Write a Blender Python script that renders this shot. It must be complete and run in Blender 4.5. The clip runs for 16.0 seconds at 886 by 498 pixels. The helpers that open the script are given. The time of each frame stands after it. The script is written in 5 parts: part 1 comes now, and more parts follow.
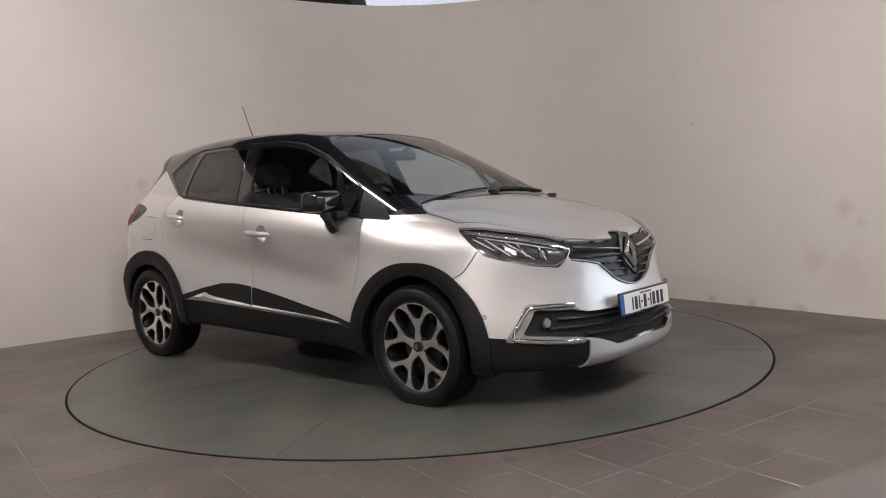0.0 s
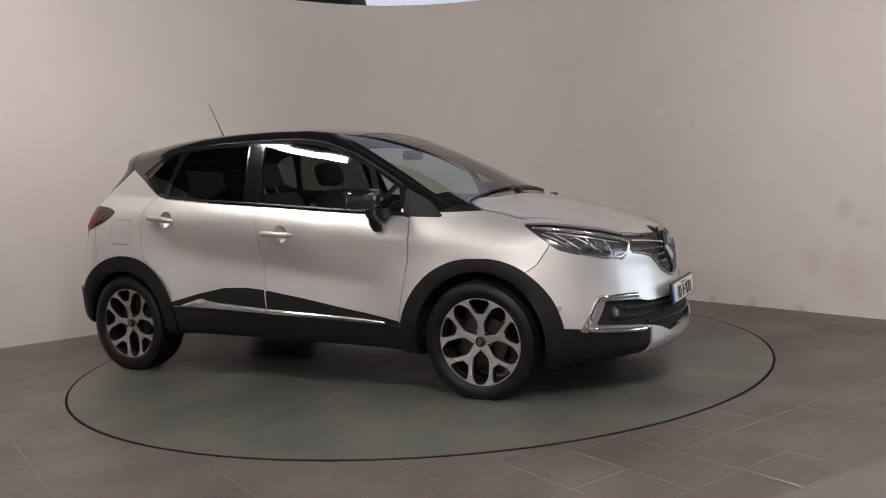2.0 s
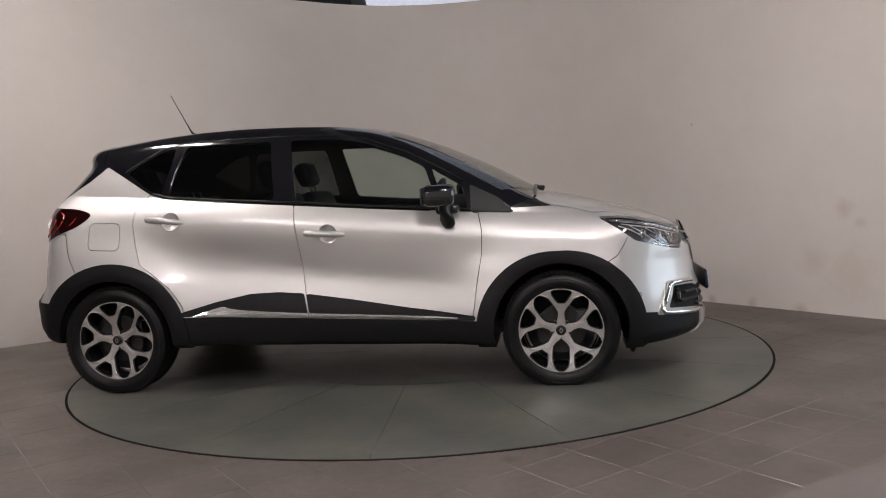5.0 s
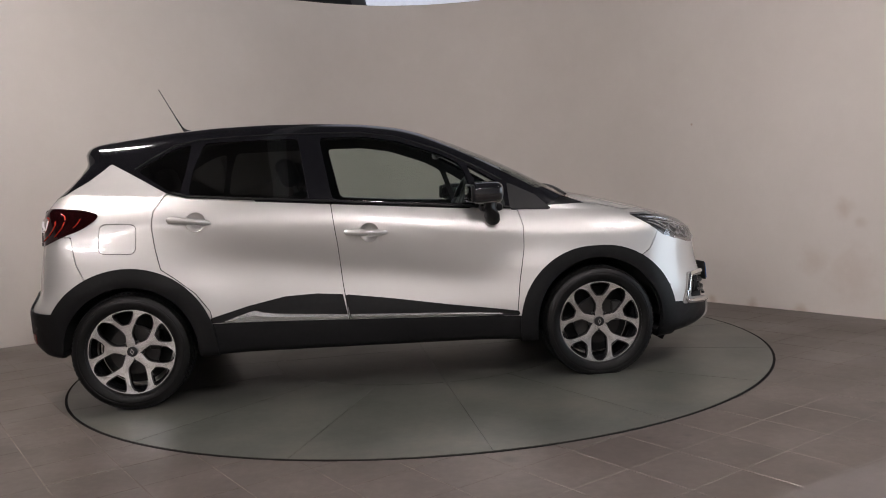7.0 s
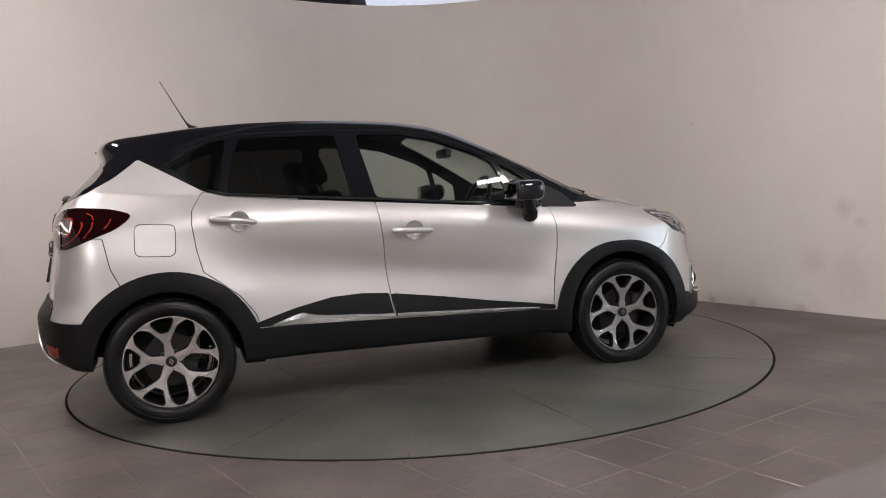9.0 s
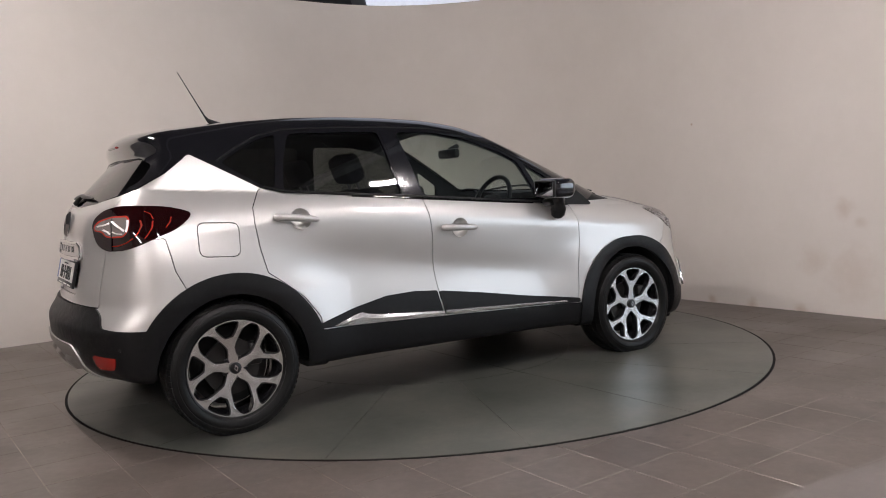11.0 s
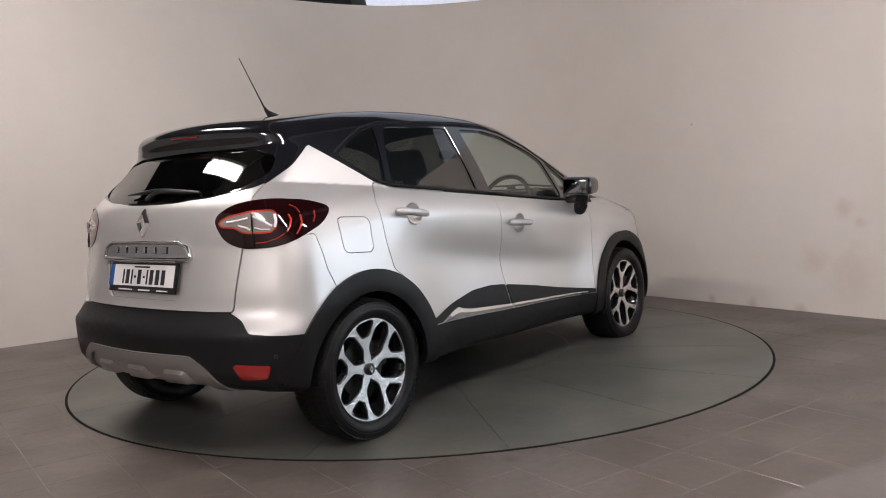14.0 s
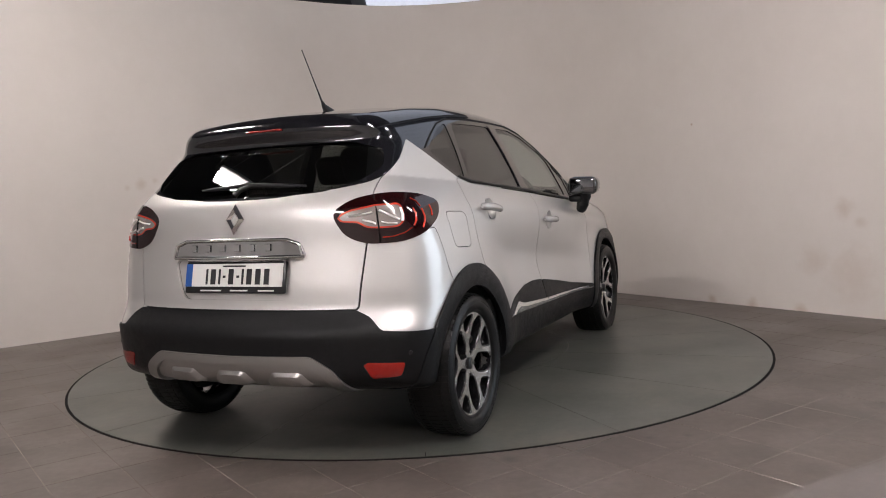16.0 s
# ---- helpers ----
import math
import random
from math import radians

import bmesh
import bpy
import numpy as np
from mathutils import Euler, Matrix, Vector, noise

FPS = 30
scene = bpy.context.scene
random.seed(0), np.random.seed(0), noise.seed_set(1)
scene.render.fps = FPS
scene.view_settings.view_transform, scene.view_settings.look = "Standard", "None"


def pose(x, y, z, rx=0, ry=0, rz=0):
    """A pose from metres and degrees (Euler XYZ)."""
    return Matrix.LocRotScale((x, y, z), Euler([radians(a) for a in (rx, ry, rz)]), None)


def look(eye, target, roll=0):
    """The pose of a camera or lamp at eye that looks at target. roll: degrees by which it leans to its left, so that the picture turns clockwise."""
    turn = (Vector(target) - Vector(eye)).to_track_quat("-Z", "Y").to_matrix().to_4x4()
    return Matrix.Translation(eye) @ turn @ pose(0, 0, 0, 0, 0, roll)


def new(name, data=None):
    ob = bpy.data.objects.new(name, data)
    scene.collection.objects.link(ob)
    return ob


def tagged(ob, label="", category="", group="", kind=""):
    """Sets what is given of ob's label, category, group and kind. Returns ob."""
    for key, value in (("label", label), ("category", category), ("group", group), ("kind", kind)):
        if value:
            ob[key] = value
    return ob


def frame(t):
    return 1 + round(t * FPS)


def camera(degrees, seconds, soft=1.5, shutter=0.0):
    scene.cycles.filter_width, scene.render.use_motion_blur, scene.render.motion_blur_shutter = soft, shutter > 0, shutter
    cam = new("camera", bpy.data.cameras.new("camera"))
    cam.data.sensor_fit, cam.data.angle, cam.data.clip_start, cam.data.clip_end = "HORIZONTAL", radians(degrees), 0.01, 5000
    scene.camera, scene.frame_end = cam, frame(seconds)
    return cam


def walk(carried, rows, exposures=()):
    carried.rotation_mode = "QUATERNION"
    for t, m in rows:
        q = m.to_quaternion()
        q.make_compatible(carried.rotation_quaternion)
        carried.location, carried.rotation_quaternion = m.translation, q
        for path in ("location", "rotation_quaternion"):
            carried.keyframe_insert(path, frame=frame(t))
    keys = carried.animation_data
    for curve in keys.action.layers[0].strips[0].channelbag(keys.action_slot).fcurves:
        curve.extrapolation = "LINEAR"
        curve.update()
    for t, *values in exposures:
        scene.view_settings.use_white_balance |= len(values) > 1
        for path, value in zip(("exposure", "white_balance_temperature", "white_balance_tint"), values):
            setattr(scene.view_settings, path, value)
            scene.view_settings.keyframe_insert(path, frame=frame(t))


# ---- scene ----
cam = camera(56.912, 16.0, soft=1.0)
EYE = (0.0, -5.609, 1.1395)
CAM_POSE = look(EYE, (0.15561, -0.62720, 0.74171), 0) @ pose(0, 0, 0, 0, 0, -3.125)
EXPOSURE = [(0, 0.0), (2, -0.1), (4, -0.2), (7, -0.22), (9, -0.02), (12, 0.05), (16, 0.05)]
walk(cam, [(0, CAM_POSE), (16, CAM_POSE)], exposures=[(t, e, 6500, 10) for t, e in EXPOSURE])

# ---- light: a dim daylit hall roof and the strip lights over the bay ----
world = bpy.data.worlds.new("world")
scene.world = world
world.use_nodes = True
sky = world.node_tree.nodes.new("ShaderNodeTexSky")
sky.sky_type, sky.sun_disc, sky.sun_elevation = "NISHITA", False, radians(35)
world.node_tree.links.new(sky.outputs[0], world.node_tree.nodes["Background"].inputs[0])
world.node_tree.nodes["Background"].inputs[1].default_value = 0.08

# ---- materials ----
def material(name, colour, rough=0.5, metal=0.0, coat=0.0, **kw):
    m = bpy.data.materials.new(name)
    m.use_nodes = True
    b = m.node_tree.nodes["Principled BSDF"]
    b.inputs["Base Color"].default_value = (*colour, 1)
    b.inputs["Roughness"].default_value = rough
    b.inputs["Metallic"].default_value = metal
    b.inputs["Coat Weight"].default_value = coat
    b.inputs["Coat Roughness"].default_value = 0.04
    if "spec" in kw:
        b.inputs["Specular IOR Level"].default_value = kw["spec"]
    if "glow" in kw:
        b.inputs["Emission Color"].default_value = (*kw["glow"][:3], 1)
        b.inputs["Emission Strength"].default_value = kw["glow"][3]
    return m


def node(m, kind, **values):
    n = m.node_tree.nodes.new(kind)
    for k, v in values.items():
        n.inputs[k.replace("_", " ")].default_value = v
    return n


def join(m, a, b):
    m.node_tree.links.new(a, b)


def coords(m, scale=(1, 1, 1), place=False):
    tc = node(m, "ShaderNodeNewGeometry" if place else "ShaderNodeTexCoord")
    mp = node(m, "ShaderNodeMapping", Scale=scale)
    join(m, tc.outputs["Position" if place else "Object"], mp.inputs["Vector"])
    return mp.outputs["Vector"]


def mottle(m, colours, scale, detail=6.0, stretch=(1, 1, 1), bump=0.0, fine=0.0, rough=None, place=False):
    """Base colour varied by two noises; optional relief and roughness variation."""
    b = m.node_tree.nodes["Principled BSDF"]
    v = coords(m, stretch, place)
    n1 = node(m, "ShaderNodeTexNoise", Scale=scale, Detail=detail, Roughness=0.6)
    n2 = node(m, "ShaderNodeTexNoise", Scale=scale * 14, Detail=4.0, Roughness=0.7)
    join(m, v, n1.inputs["Vector"]), join(m, v, n2.inputs["Vector"])
    ramp = m.node_tree.nodes.new("ShaderNodeValToRGB")
    el = ramp.color_ramp.elements
    while len(el) < len(colours):
        el.new(0.5)
    for i, c in enumerate(colours):
        el[i].position, el[i].color = 0.3 + 0.4 * i / (len(colours) - 1), (*c, 1)
    mix = node(m, "ShaderNodeMath")
    mix.operation = "MULTIPLY_ADD"
    mix.inputs[1].default_value = fine
    join(m, n2.outputs["Fac"], mix.inputs[0]), join(m, n1.outputs["Fac"], mix.inputs[2])
    sub = node(m, "ShaderNodeMath")
    sub.operation, sub.inputs[1].default_value = "SUBTRACT", fine * 0.5
    join(m, mix.outputs[0], sub.inputs[0]), join(m, sub.outputs[0], ramp.inputs["Fac"])
    join(m, ramp.outputs["Color"], b.inputs["Base Color"])
    if bump:
        bp = node(m, "ShaderNodeBump", Strength=bump, Distance=0.002)
        join(m, n2.outputs["Fac"], bp.inputs["Height"]), join(m, bp.outputs["Normal"], b.inputs["Normal"])
    if rough:
        mr = node(m, "ShaderNodeMapRange", To_Min=rough[0], To_Max=rough[1])
        mr.inputs["From Min"].default_value, mr.inputs["From Max"].default_value = 0.2, 0.8
        n3 = node(m, "ShaderNodeTexNoise", Scale=scale * 0.8, Detail=2.0, Roughness=0.5)
        join(m, v, n3.inputs["Vector"])
        join(m, n3.outputs["Fac"], mr.inputs["Value"]), join(m, mr.outputs["Result"], b.inputs["Roughness"])
    return ramp


def vary(m, amount):
    """Each piece a little lighter or darker than the next."""
    t = m.node_tree
    b = t.nodes["Principled BSDF"]
    base = b.inputs["Base Color"].links[0].from_socket
    info = t.nodes.new("ShaderNodeObjectInfo")
    mr = node(m, "ShaderNodeMapRange", To_Min=1 - amount, To_Max=1 + amount)
    join(m, info.outputs["Random"], mr.inputs["Value"])
    hsv = t.nodes.new("ShaderNodeHueSaturation")
    join(m, mr.outputs["Result"], hsv.inputs["Value"])
    join(m, base, hsv.inputs["Color"]), join(m, hsv.outputs["Color"], b.inputs["Base Color"])


def glass(name, tint, rough=0.0):
    """Thin pane: tinted see-through with a glossy surface by Fresnel."""
    m = bpy.data.materials.new(name)
    m.use_nodes = True
    t = m.node_tree
    t.nodes.clear()
    out = t.nodes.new("ShaderNodeOutputMaterial")
    tr, gl = t.nodes.new("ShaderNodeBsdfTransparent"), t.nodes.new("ShaderNodeBsdfGlossy")
    mix, fr = t.nodes.new("ShaderNodeMixShader"), t.nodes.new("ShaderNodeLayerWeight")
    power, curve_up = t.nodes.new("ShaderNodeMath"), t.nodes.new("ShaderNodeMath")
    tr.inputs[0].default_value = (*tint, 1)
    gl.inputs["Roughness"].default_value = rough
    fr.inputs["Blend"].default_value = 0.5
    power.operation, power.inputs[1].default_value = "POWER", 4.0
    curve_up.operation, curve_up.inputs[1].default_value, curve_up.inputs[2].default_value = "MULTIPLY_ADD", 0.91, 0.085
    t.links.new(fr.outputs["Facing"], power.inputs[0]), t.links.new(power.outputs[0], curve_up.inputs[0])
    t.links.new(curve_up.outputs[0], mix.inputs[0])
    t.links.new(tr.outputs[0], mix.inputs[1]), t.links.new(gl.outputs[0], mix.inputs[2])
    t.links.new(mix.outputs[0], out.inputs[0])
    return m


M_WALL = material("warm_white_wall_paint", (0.6, 0.555, 0.515), 0.75)
mottle(M_WALL, [(0.60, 0.555, 0.51), (0.66, 0.615, 0.57)], 0.7, bump=0.12, fine=0.2)


def stains(m, spots, colour, place=False):
    """Soft blotches of dirt about given points: (x, y, z, radius, strength)."""
    t = m.node_tree
    b = t.nodes["Principled BSDF"]
    base = b.inputs["Base Color"].links[0].from_socket
    tc = node(m, "ShaderNodeNewGeometry" if place else "ShaderNodeTexCoord")
    spot_at = tc.outputs["Position" if place else "Object"]
    wob = node(m, "ShaderNodeTexNoise", Scale=9.0, Detail=2.0, Roughness=0.5)
    join(m, spot_at, wob.inputs["Vector"])
    total = None
    for x, y, z, r, s in spots:
        d = node(m, "ShaderNodeVectorMath")
        d.operation, d.inputs[1].default_value = "DISTANCE", (x, y, z)
        join(m, spot_at, d.inputs[0])
        add = node(m, "ShaderNodeMath")
        add.operation, add.inputs[1].default_value = "MULTIPLY_ADD", 1.0
        join(m, wob.outputs["Fac"], add.inputs[0])
        add.inputs[1].default_value = r * 1.6
        join(m, d.outputs["Value"], add.inputs[2])
        mr = node(m, "ShaderNodeMapRange", To_Min=s, To_Max=0.0)
        mr.interpolation_type = "SMOOTHSTEP"
        mr.inputs["From Min"].default_value, mr.inputs["From Max"].default_value = r * 0.7, r * 2.1
        join(m, add.outputs[0], mr.inputs["Value"])
        if total is None:
            total = mr.outputs["Result"]
        else:
            mx = node(m, "ShaderNodeMath")
            mx.operation = "MAXIMUM"
            join(m, total, mx.inputs[0]), join(m, mr.outputs["Result"], mx.inputs[1])
            total = mx.outputs[0]
    mix = t.nodes.new("ShaderNodeMix")
    mix.data_type, mix.blend_type = "RGBA", "MIX"
    mix.inputs[7].default_value = (*colour, 1)
    join(m, total, mix.inputs[0]), join(m, base, mix.inputs[6]), join(m, mix.outputs[2], b.inputs["Base Color"])


stains(M_WALL, [(3.15, 0.30, 0.80, 0.085, 0.36), (3.21, 0.20, 0.70, 0.05, 0.25), (3.02, 0.50, 0.40, 0.14, 0.22), (3.18, 0.26, 0.30, 0.22, 0.22), (2.72, 0.95, 0.02, 0.06, 0.6), (2.50, 1.27, 0.03, 0.05, 0.6),
                (2.95, 0.60, 0.0, 0.07, 0.5), (2.41, 1.40, 1.53, 0.012, 0.8), (-2.42, 1.77, 1.28, 0.05, 0.35), (-2.32, 1.84, 1.31, 0.03, 0.3), (-2.52, 1.70, 1.25, 0.03, 0.3), (3.3, 0.0, 0.02, 0.07, 0.4)], (0.40, 0.29, 0.21))
M_TILE = material("grey_brown_tile", (0.15, 0.13, 0.115), 0.42)
mottle(M_TILE, [(0.072, 0.056, 0.047), (0.095, 0.077, 0.066), (0.128, 0.106, 0.093)], 1.6, bump=0.12, fine=0.55, rough=(0.26, 0.5), place=True)
vary(M_TILE, 0.07)
stains(M_TILE, [(0.33, -2.34, 0.0, 0.045, 0.75), (0.95, -2.19, 0.0, 0.022, 0.7), (0.98, -2.36, 0.0, 0.03, 0.65), (1.12, -2.19, 0.0, 0.022, 0.7), (1.05, -2.27, 0.0, 0.018, 0.7), (0.80, -2.38, 0.0, 0.05, 0.4),
                (1.93, -2.09, 0.0, 0.13, 0.45), (2.15, -1.95, 0.0, 0.10, 0.4), (1.31, -2.45, 0.0, 0.11, 0.35), (1.45, -2.67, 0.0, 0.09, 0.4), (1.70, -2.30, 0.0, 0.10, 0.35), (0.42, -2.50, 0.0, 0.06, 0.3),
                (-0.45, -2.36, 0.0, 0.04, 0.4), (-0.05, -2.55, 0.0, 0.09, 0.25), (2.6, -1.2, 0.0, 0.15, 0.25)], (0.040, 0.033, 0.029), True)
M_GROUT = material("worn_grout", (0.20, 0.175, 0.155), 0.8)
mottle(M_GROUT, [(0.11, 0.094, 0.082), (0.20, 0.175, 0.155), (0.36, 0.32, 0.285)], 1.4, fine=0.25, place=True)
M_TABLE = material("worn_grey_deck", (0.14, 0.14, 0.125), 0.35)
mottle(M_TABLE, [(0.052, 0.055, 0.047), (0.083, 0.085, 0.074), (0.122, 0.115, 0.096)], 1.6, detail=5.0, fine=0.3, rough=(0.28, 0.42))
_rng = random.Random(11)
stains(M_TABLE, [(1.9 * math.sqrt(_rng.random()) * math.cos(a), 1.9 * math.sqrt(_rng.random()) * math.sin(a), 0.0, _rng.choice((0.008, 0.012, 0.016)), _rng.uniform(0.4, 0.7)) for a in [_rng.uniform(0, 6.283) for k in range(18)]]
       + [(r * math.cos(radians(a)), r * math.sin(radians(a)), 0.0, q * 0.5, 0.6) for a, r, q in ((-86.5, 1.9, 0.02), (-86.5, 1.6, 0.03), (-64, 1.75, 0.025), (-64, 2.05, 0.02), (-41.5, 1.7, 0.03), (-109, 1.8, 0.025), (-19, 1.6, 0.03), (-131.5, 1.9, 0.02), (3.5, 1.8, 0.03))], (0.030, 0.029, 0.025))
M_GAP = material("black_gap", (0.006, 0.006, 0.006), 0.8, spec=0.1)
M_PAINT = material("silver_paint", (0.625, 0.61, 0.588), 0.46, 0.74, 1.0)
mottle(M_PAINT, [(0.617, 0.602, 0.580), (0.637, 0.623, 0.600)], 3.0, detail=1.0)
M_BLACK = material("gloss_black_paint", (0.006, 0.006, 0.008), 0.12, 0.0, 1.0)
M_PLASTIC = material("black_textured_plastic", (0.006, 0.006, 0.0063), 0.45, spec=0.24)
mottle(M_PLASTIC, [(0.0050, 0.0050, 0.0053), (0.0072, 0.0072, 0.0076)], 40.0, bump=0.25, fine=0.5, rough=(0.38, 0.52))
M_TRIM = material("satin_black_trim", (0.009, 0.009, 0.0094), 0.3, spec=0.4)
M_DARK = material("dark_underbody", (0.006, 0.006, 0.006), 0.8)
M_CHROME = material("chrome", (0.78, 0.78, 0.78), 0.08, 1.0)
M_SATIN = material("satin_silver", (0.38, 0.37, 0.35), 0.4, 0.85)
M_RUBBER = material("tyre_rubber", (0.006, 0.006, 0.0061), 0.42, spec=0.24)
mottle(M_RUBBER, [(0.0046, 0.0046, 0.0046), (0.0074, 0.0072, 0.0070)], 9.0, bump=0.15, fine=0.4, rough=(0.33, 0.5))
M_ALLOY = material("machined_alloy", (0.86, 0.855, 0.85), 0.27, 1.0)
M_ALLOYDARK = material("black_alloy", (0.01, 0.01, 0.011), 0.22, 0.0, 0.6)
M_GLASS = glass("clear_glass", (0.74, 0.80, 0.77))
M_PRIVACY = glass("privacy_glass", (0.13, 0.135, 0.13))
M_LENS = glass("clear_lens", (0.9, 0.9, 0.9))
M_REDDARK = material("dark_red_lens", (0.011, 0.001, 0.0014), 0.06, 0.0, 0.8, spec=0.15)
M_REFLECTOR = material("red_reflector", (0.24, 0.010, 0.007), 0.2, 0.0, 0.6)
M_CLEAR = material("clear_lamp_insert", (0.42, 0.37, 0.35), 0.16, 0.6, 1.0)
M_FACET = material("lamp_facet", (0.85, 0.83, 0.82), 0.3, 0.35, 1.0)
M_LAMPDARK = material("lamp_housing", (0.13, 0.13, 0.135), 0.25, 0.5, 0.5)
M_LAMPBRIGHT = material("lamp_reflector", (0.7, 0.7, 0.72), 0.15, 1.0)
M_CLOTH = material("dark_grey_seat_cloth", (0.03, 0.03, 0.032), 0.9)
M_DASH = material("dark_dashboard", (0.02, 0.02, 0.021), 0.6)
M_PLATE = material("plate_white", (0.75, 0.74, 0.7), 0.35)
M_PLATEBLUE = material("plate_blue", (0.02, 0.09, 0.32), 0.35)
M_INK = material("plate_ink", (0.012, 0.012, 0.013), 0.5)
M_LED = material("light_tube", (0.9, 0.9, 0.9), 0.5, glow=(1.0, 0.92, 0.93, 262.0))
# slightly warmer and weaker glow for the left-hand strip light
M_LED_WARM = material("warmer_light_tube", (0.9, 0.9, 0.9), 0.5, glow=(1.0, 0.91, 0.89, 240.0))
M_HALL = material("pale_hall_paint", (0.55, 0.535, 0.51), 0.8)
mottle(M_HALL, [(0.51, 0.495, 0.47), (0.59, 0.575, 0.55)], 0.6, bump=0.05, fine=0.2)
M_CEIL = material("grey_roof_sheet", (0.08, 0.08, 0.085), 0.7)
M_SKYPANE = material("bright_daylight_outside", (0.5, 0.5, 0.5), 0.6, glow=(0.76, 0.87, 1.0, 3.2))
mottle(M_CEIL, [(0.07, 0.07, 0.075), (0.10, 0.10, 0.105)], 0.8, bump=0.05, fine=0.2)
M_MIRROR = material("mirror_silver", (0.20, 0.205, 0.215), 0.02, 1.0)
# darker copy of the chrome: shade put into the garnish face and letters
M_CHROMESHADE = material("shaded_chrome", (0.6, 0.6, 0.6), 0.12, 1.0)
M_REDGLOW = material("red_light_guide", (0.42, 0.030, 0.015), 0.12, 0.0, 1.0)
M_DIMCHROME = material("dim_grille_metal", (0.16, 0.16, 0.165), 0.25, 0.9)
M_LENSDARK = material("fog_lens", (0.2, 0.2, 0.2), 0.1, 0.3, 1.0)
M_CRYSTAL = material("lamp_glass", (0.35, 0.36, 0.38), 0.04, 0.6, 1.0)
M_HANDLE = material("silver_handle_paint", (0.56, 0.545, 0.525), 0.36, 0.6, 1.0)
M_BRIGHT = material("bright_trim", (0.72, 0.71, 0.70), 0.16, 0.75, 0.5)
M_DISC = material("dull_brake_steel", (0.035, 0.034, 0.033), 0.4, 0.6)
M_STEEL = material("painted_steel", (0.25, 0.26, 0.27), 0.5)
M_ROOFLIGHT = material("roof_sheet_daylight", (0.7, 0.72, 0.78), 0.6, glow=(0.80, 0.84, 1.0, 0.8))
# weaker glow, so the windscreen mirrors it less
M_ROOFLIGHT_DULL = material("dim_roof_sheet_daylight", (0.6, 0.62, 0.68), 0.6, glow=(0.78, 0.84, 1.0, 0.40))
M_SHEET = material("pale_sheet", (0.135, 0.115, 0.103), 0.6)
mottle(M_SHEET, [(0.12, 0.102, 0.092), (0.15, 0.13, 0.118)], 3.0, bump=0.2, fine=0.4)
M_LIGHTCASE = material("white_enamel", (0.75, 0.75, 0.74), 0.4)

# ---- mesh tools ----
def part(name, bm, mat, parent=None, label="", smooth=True, angle=35.0):
    me = bpy.data.meshes.new(name)
    bm.to_mesh(me)
    bm.free()
    return meshed(name, me, mat, parent, label, smooth, angle)


def meshed(name, me, mat, parent=None, label="", smooth=True, angle=35.0):
    me.materials.append(mat)
    if smooth:
        me.shade_smooth()
        me.set_sharp_from_angle(angle=radians(angle))
    ob = new(name, me)
    ob.parent = parent
    return tagged(ob, label)


def empty(name, m=None, parent=None):
    ob = new(name)
    ob.empty_display_size = 0.2
    if m is not None:
        ob.matrix_world = m
    ob.parent = parent
    return ob


def box(bm, cx, cy, cz, sx, sy, sz, bevel=0.0, m=None, seg=2):
    r = bmesh.ops.create_cube(bm, size=1.0, matrix=Matrix.Translation((cx, cy, cz)) @ Matrix.Diagonal((sx, sy, sz, 1)))
    if bevel:
        edges = list({e for v in r["verts"] for e in v.link_edges})
        r2 = bmesh.ops.bevel(bm, geom=edges, offset=bevel, segments=seg, affect="EDGES", profile=0.5)
        vs = {v for f in r2["faces"] for v in f.verts} | {v for v in r["verts"] if v.is_valid}
    else:
        vs = set(r["verts"])
    if m is not None:
        bmesh.ops.transform(bm, matrix=m, verts=list(vs))
    return vs


def tube(bm, pts, radii, n=10, squash=1.0, caps=True):
    """A round bar through the points, with a radius at each."""
    rings, pts = [], [Vector(p) for p in pts]
    for i, p in enumerate(pts):
        d = (pts[min(i + 1, len(pts) - 1)] - pts[max(i - 1, 0)]).normalized()
        side = d.cross(Vector((0, 0, 1)) if abs(d.z) < 0.95 else Vector((1, 0, 0))).normalized()
        up = side.cross(d)
        r = radii[i] if isinstance(radii, (list, tuple)) else radii
        rings.append([bm.verts.new(p + side * r * math.cos(a) + up * r * squash * math.sin(a)) for a in [2 * math.pi * k / n for k in range(n)]])
    for a, b in zip(rings, rings[1:]):
        for k in range(n):
            bm.faces.new((a[k], a[(k + 1) % n], b[(k + 1) % n], b[k]))
    if caps:
        bm.faces.new(rings[0][::-1]), bm.faces.new(rings[-1])


def lathe(bm, profile, n=48, axis="Y", close=False):
    """Turns (radius, along) points about an axis through the origin."""
    rings = []
    for r, h in profile:
        ring = []
        for k in range(n):
            a = 2 * math.pi * k / n
            c, s = r * math.cos(a), r * math.sin(a)
            ring.append(bm.verts.new((c, h, s) if axis == "Y" else (c, s, h)))
        rings.append(ring)
    pairs = list(zip(rings, rings[1:])) + ([(rings[-1], rings[0])] if close else [])
    for a, b in pairs:
        for k in range(n):
            bm.faces.new((a[k], a[(k + 1) % n], b[(k + 1) % n], b[k]))
    return rings


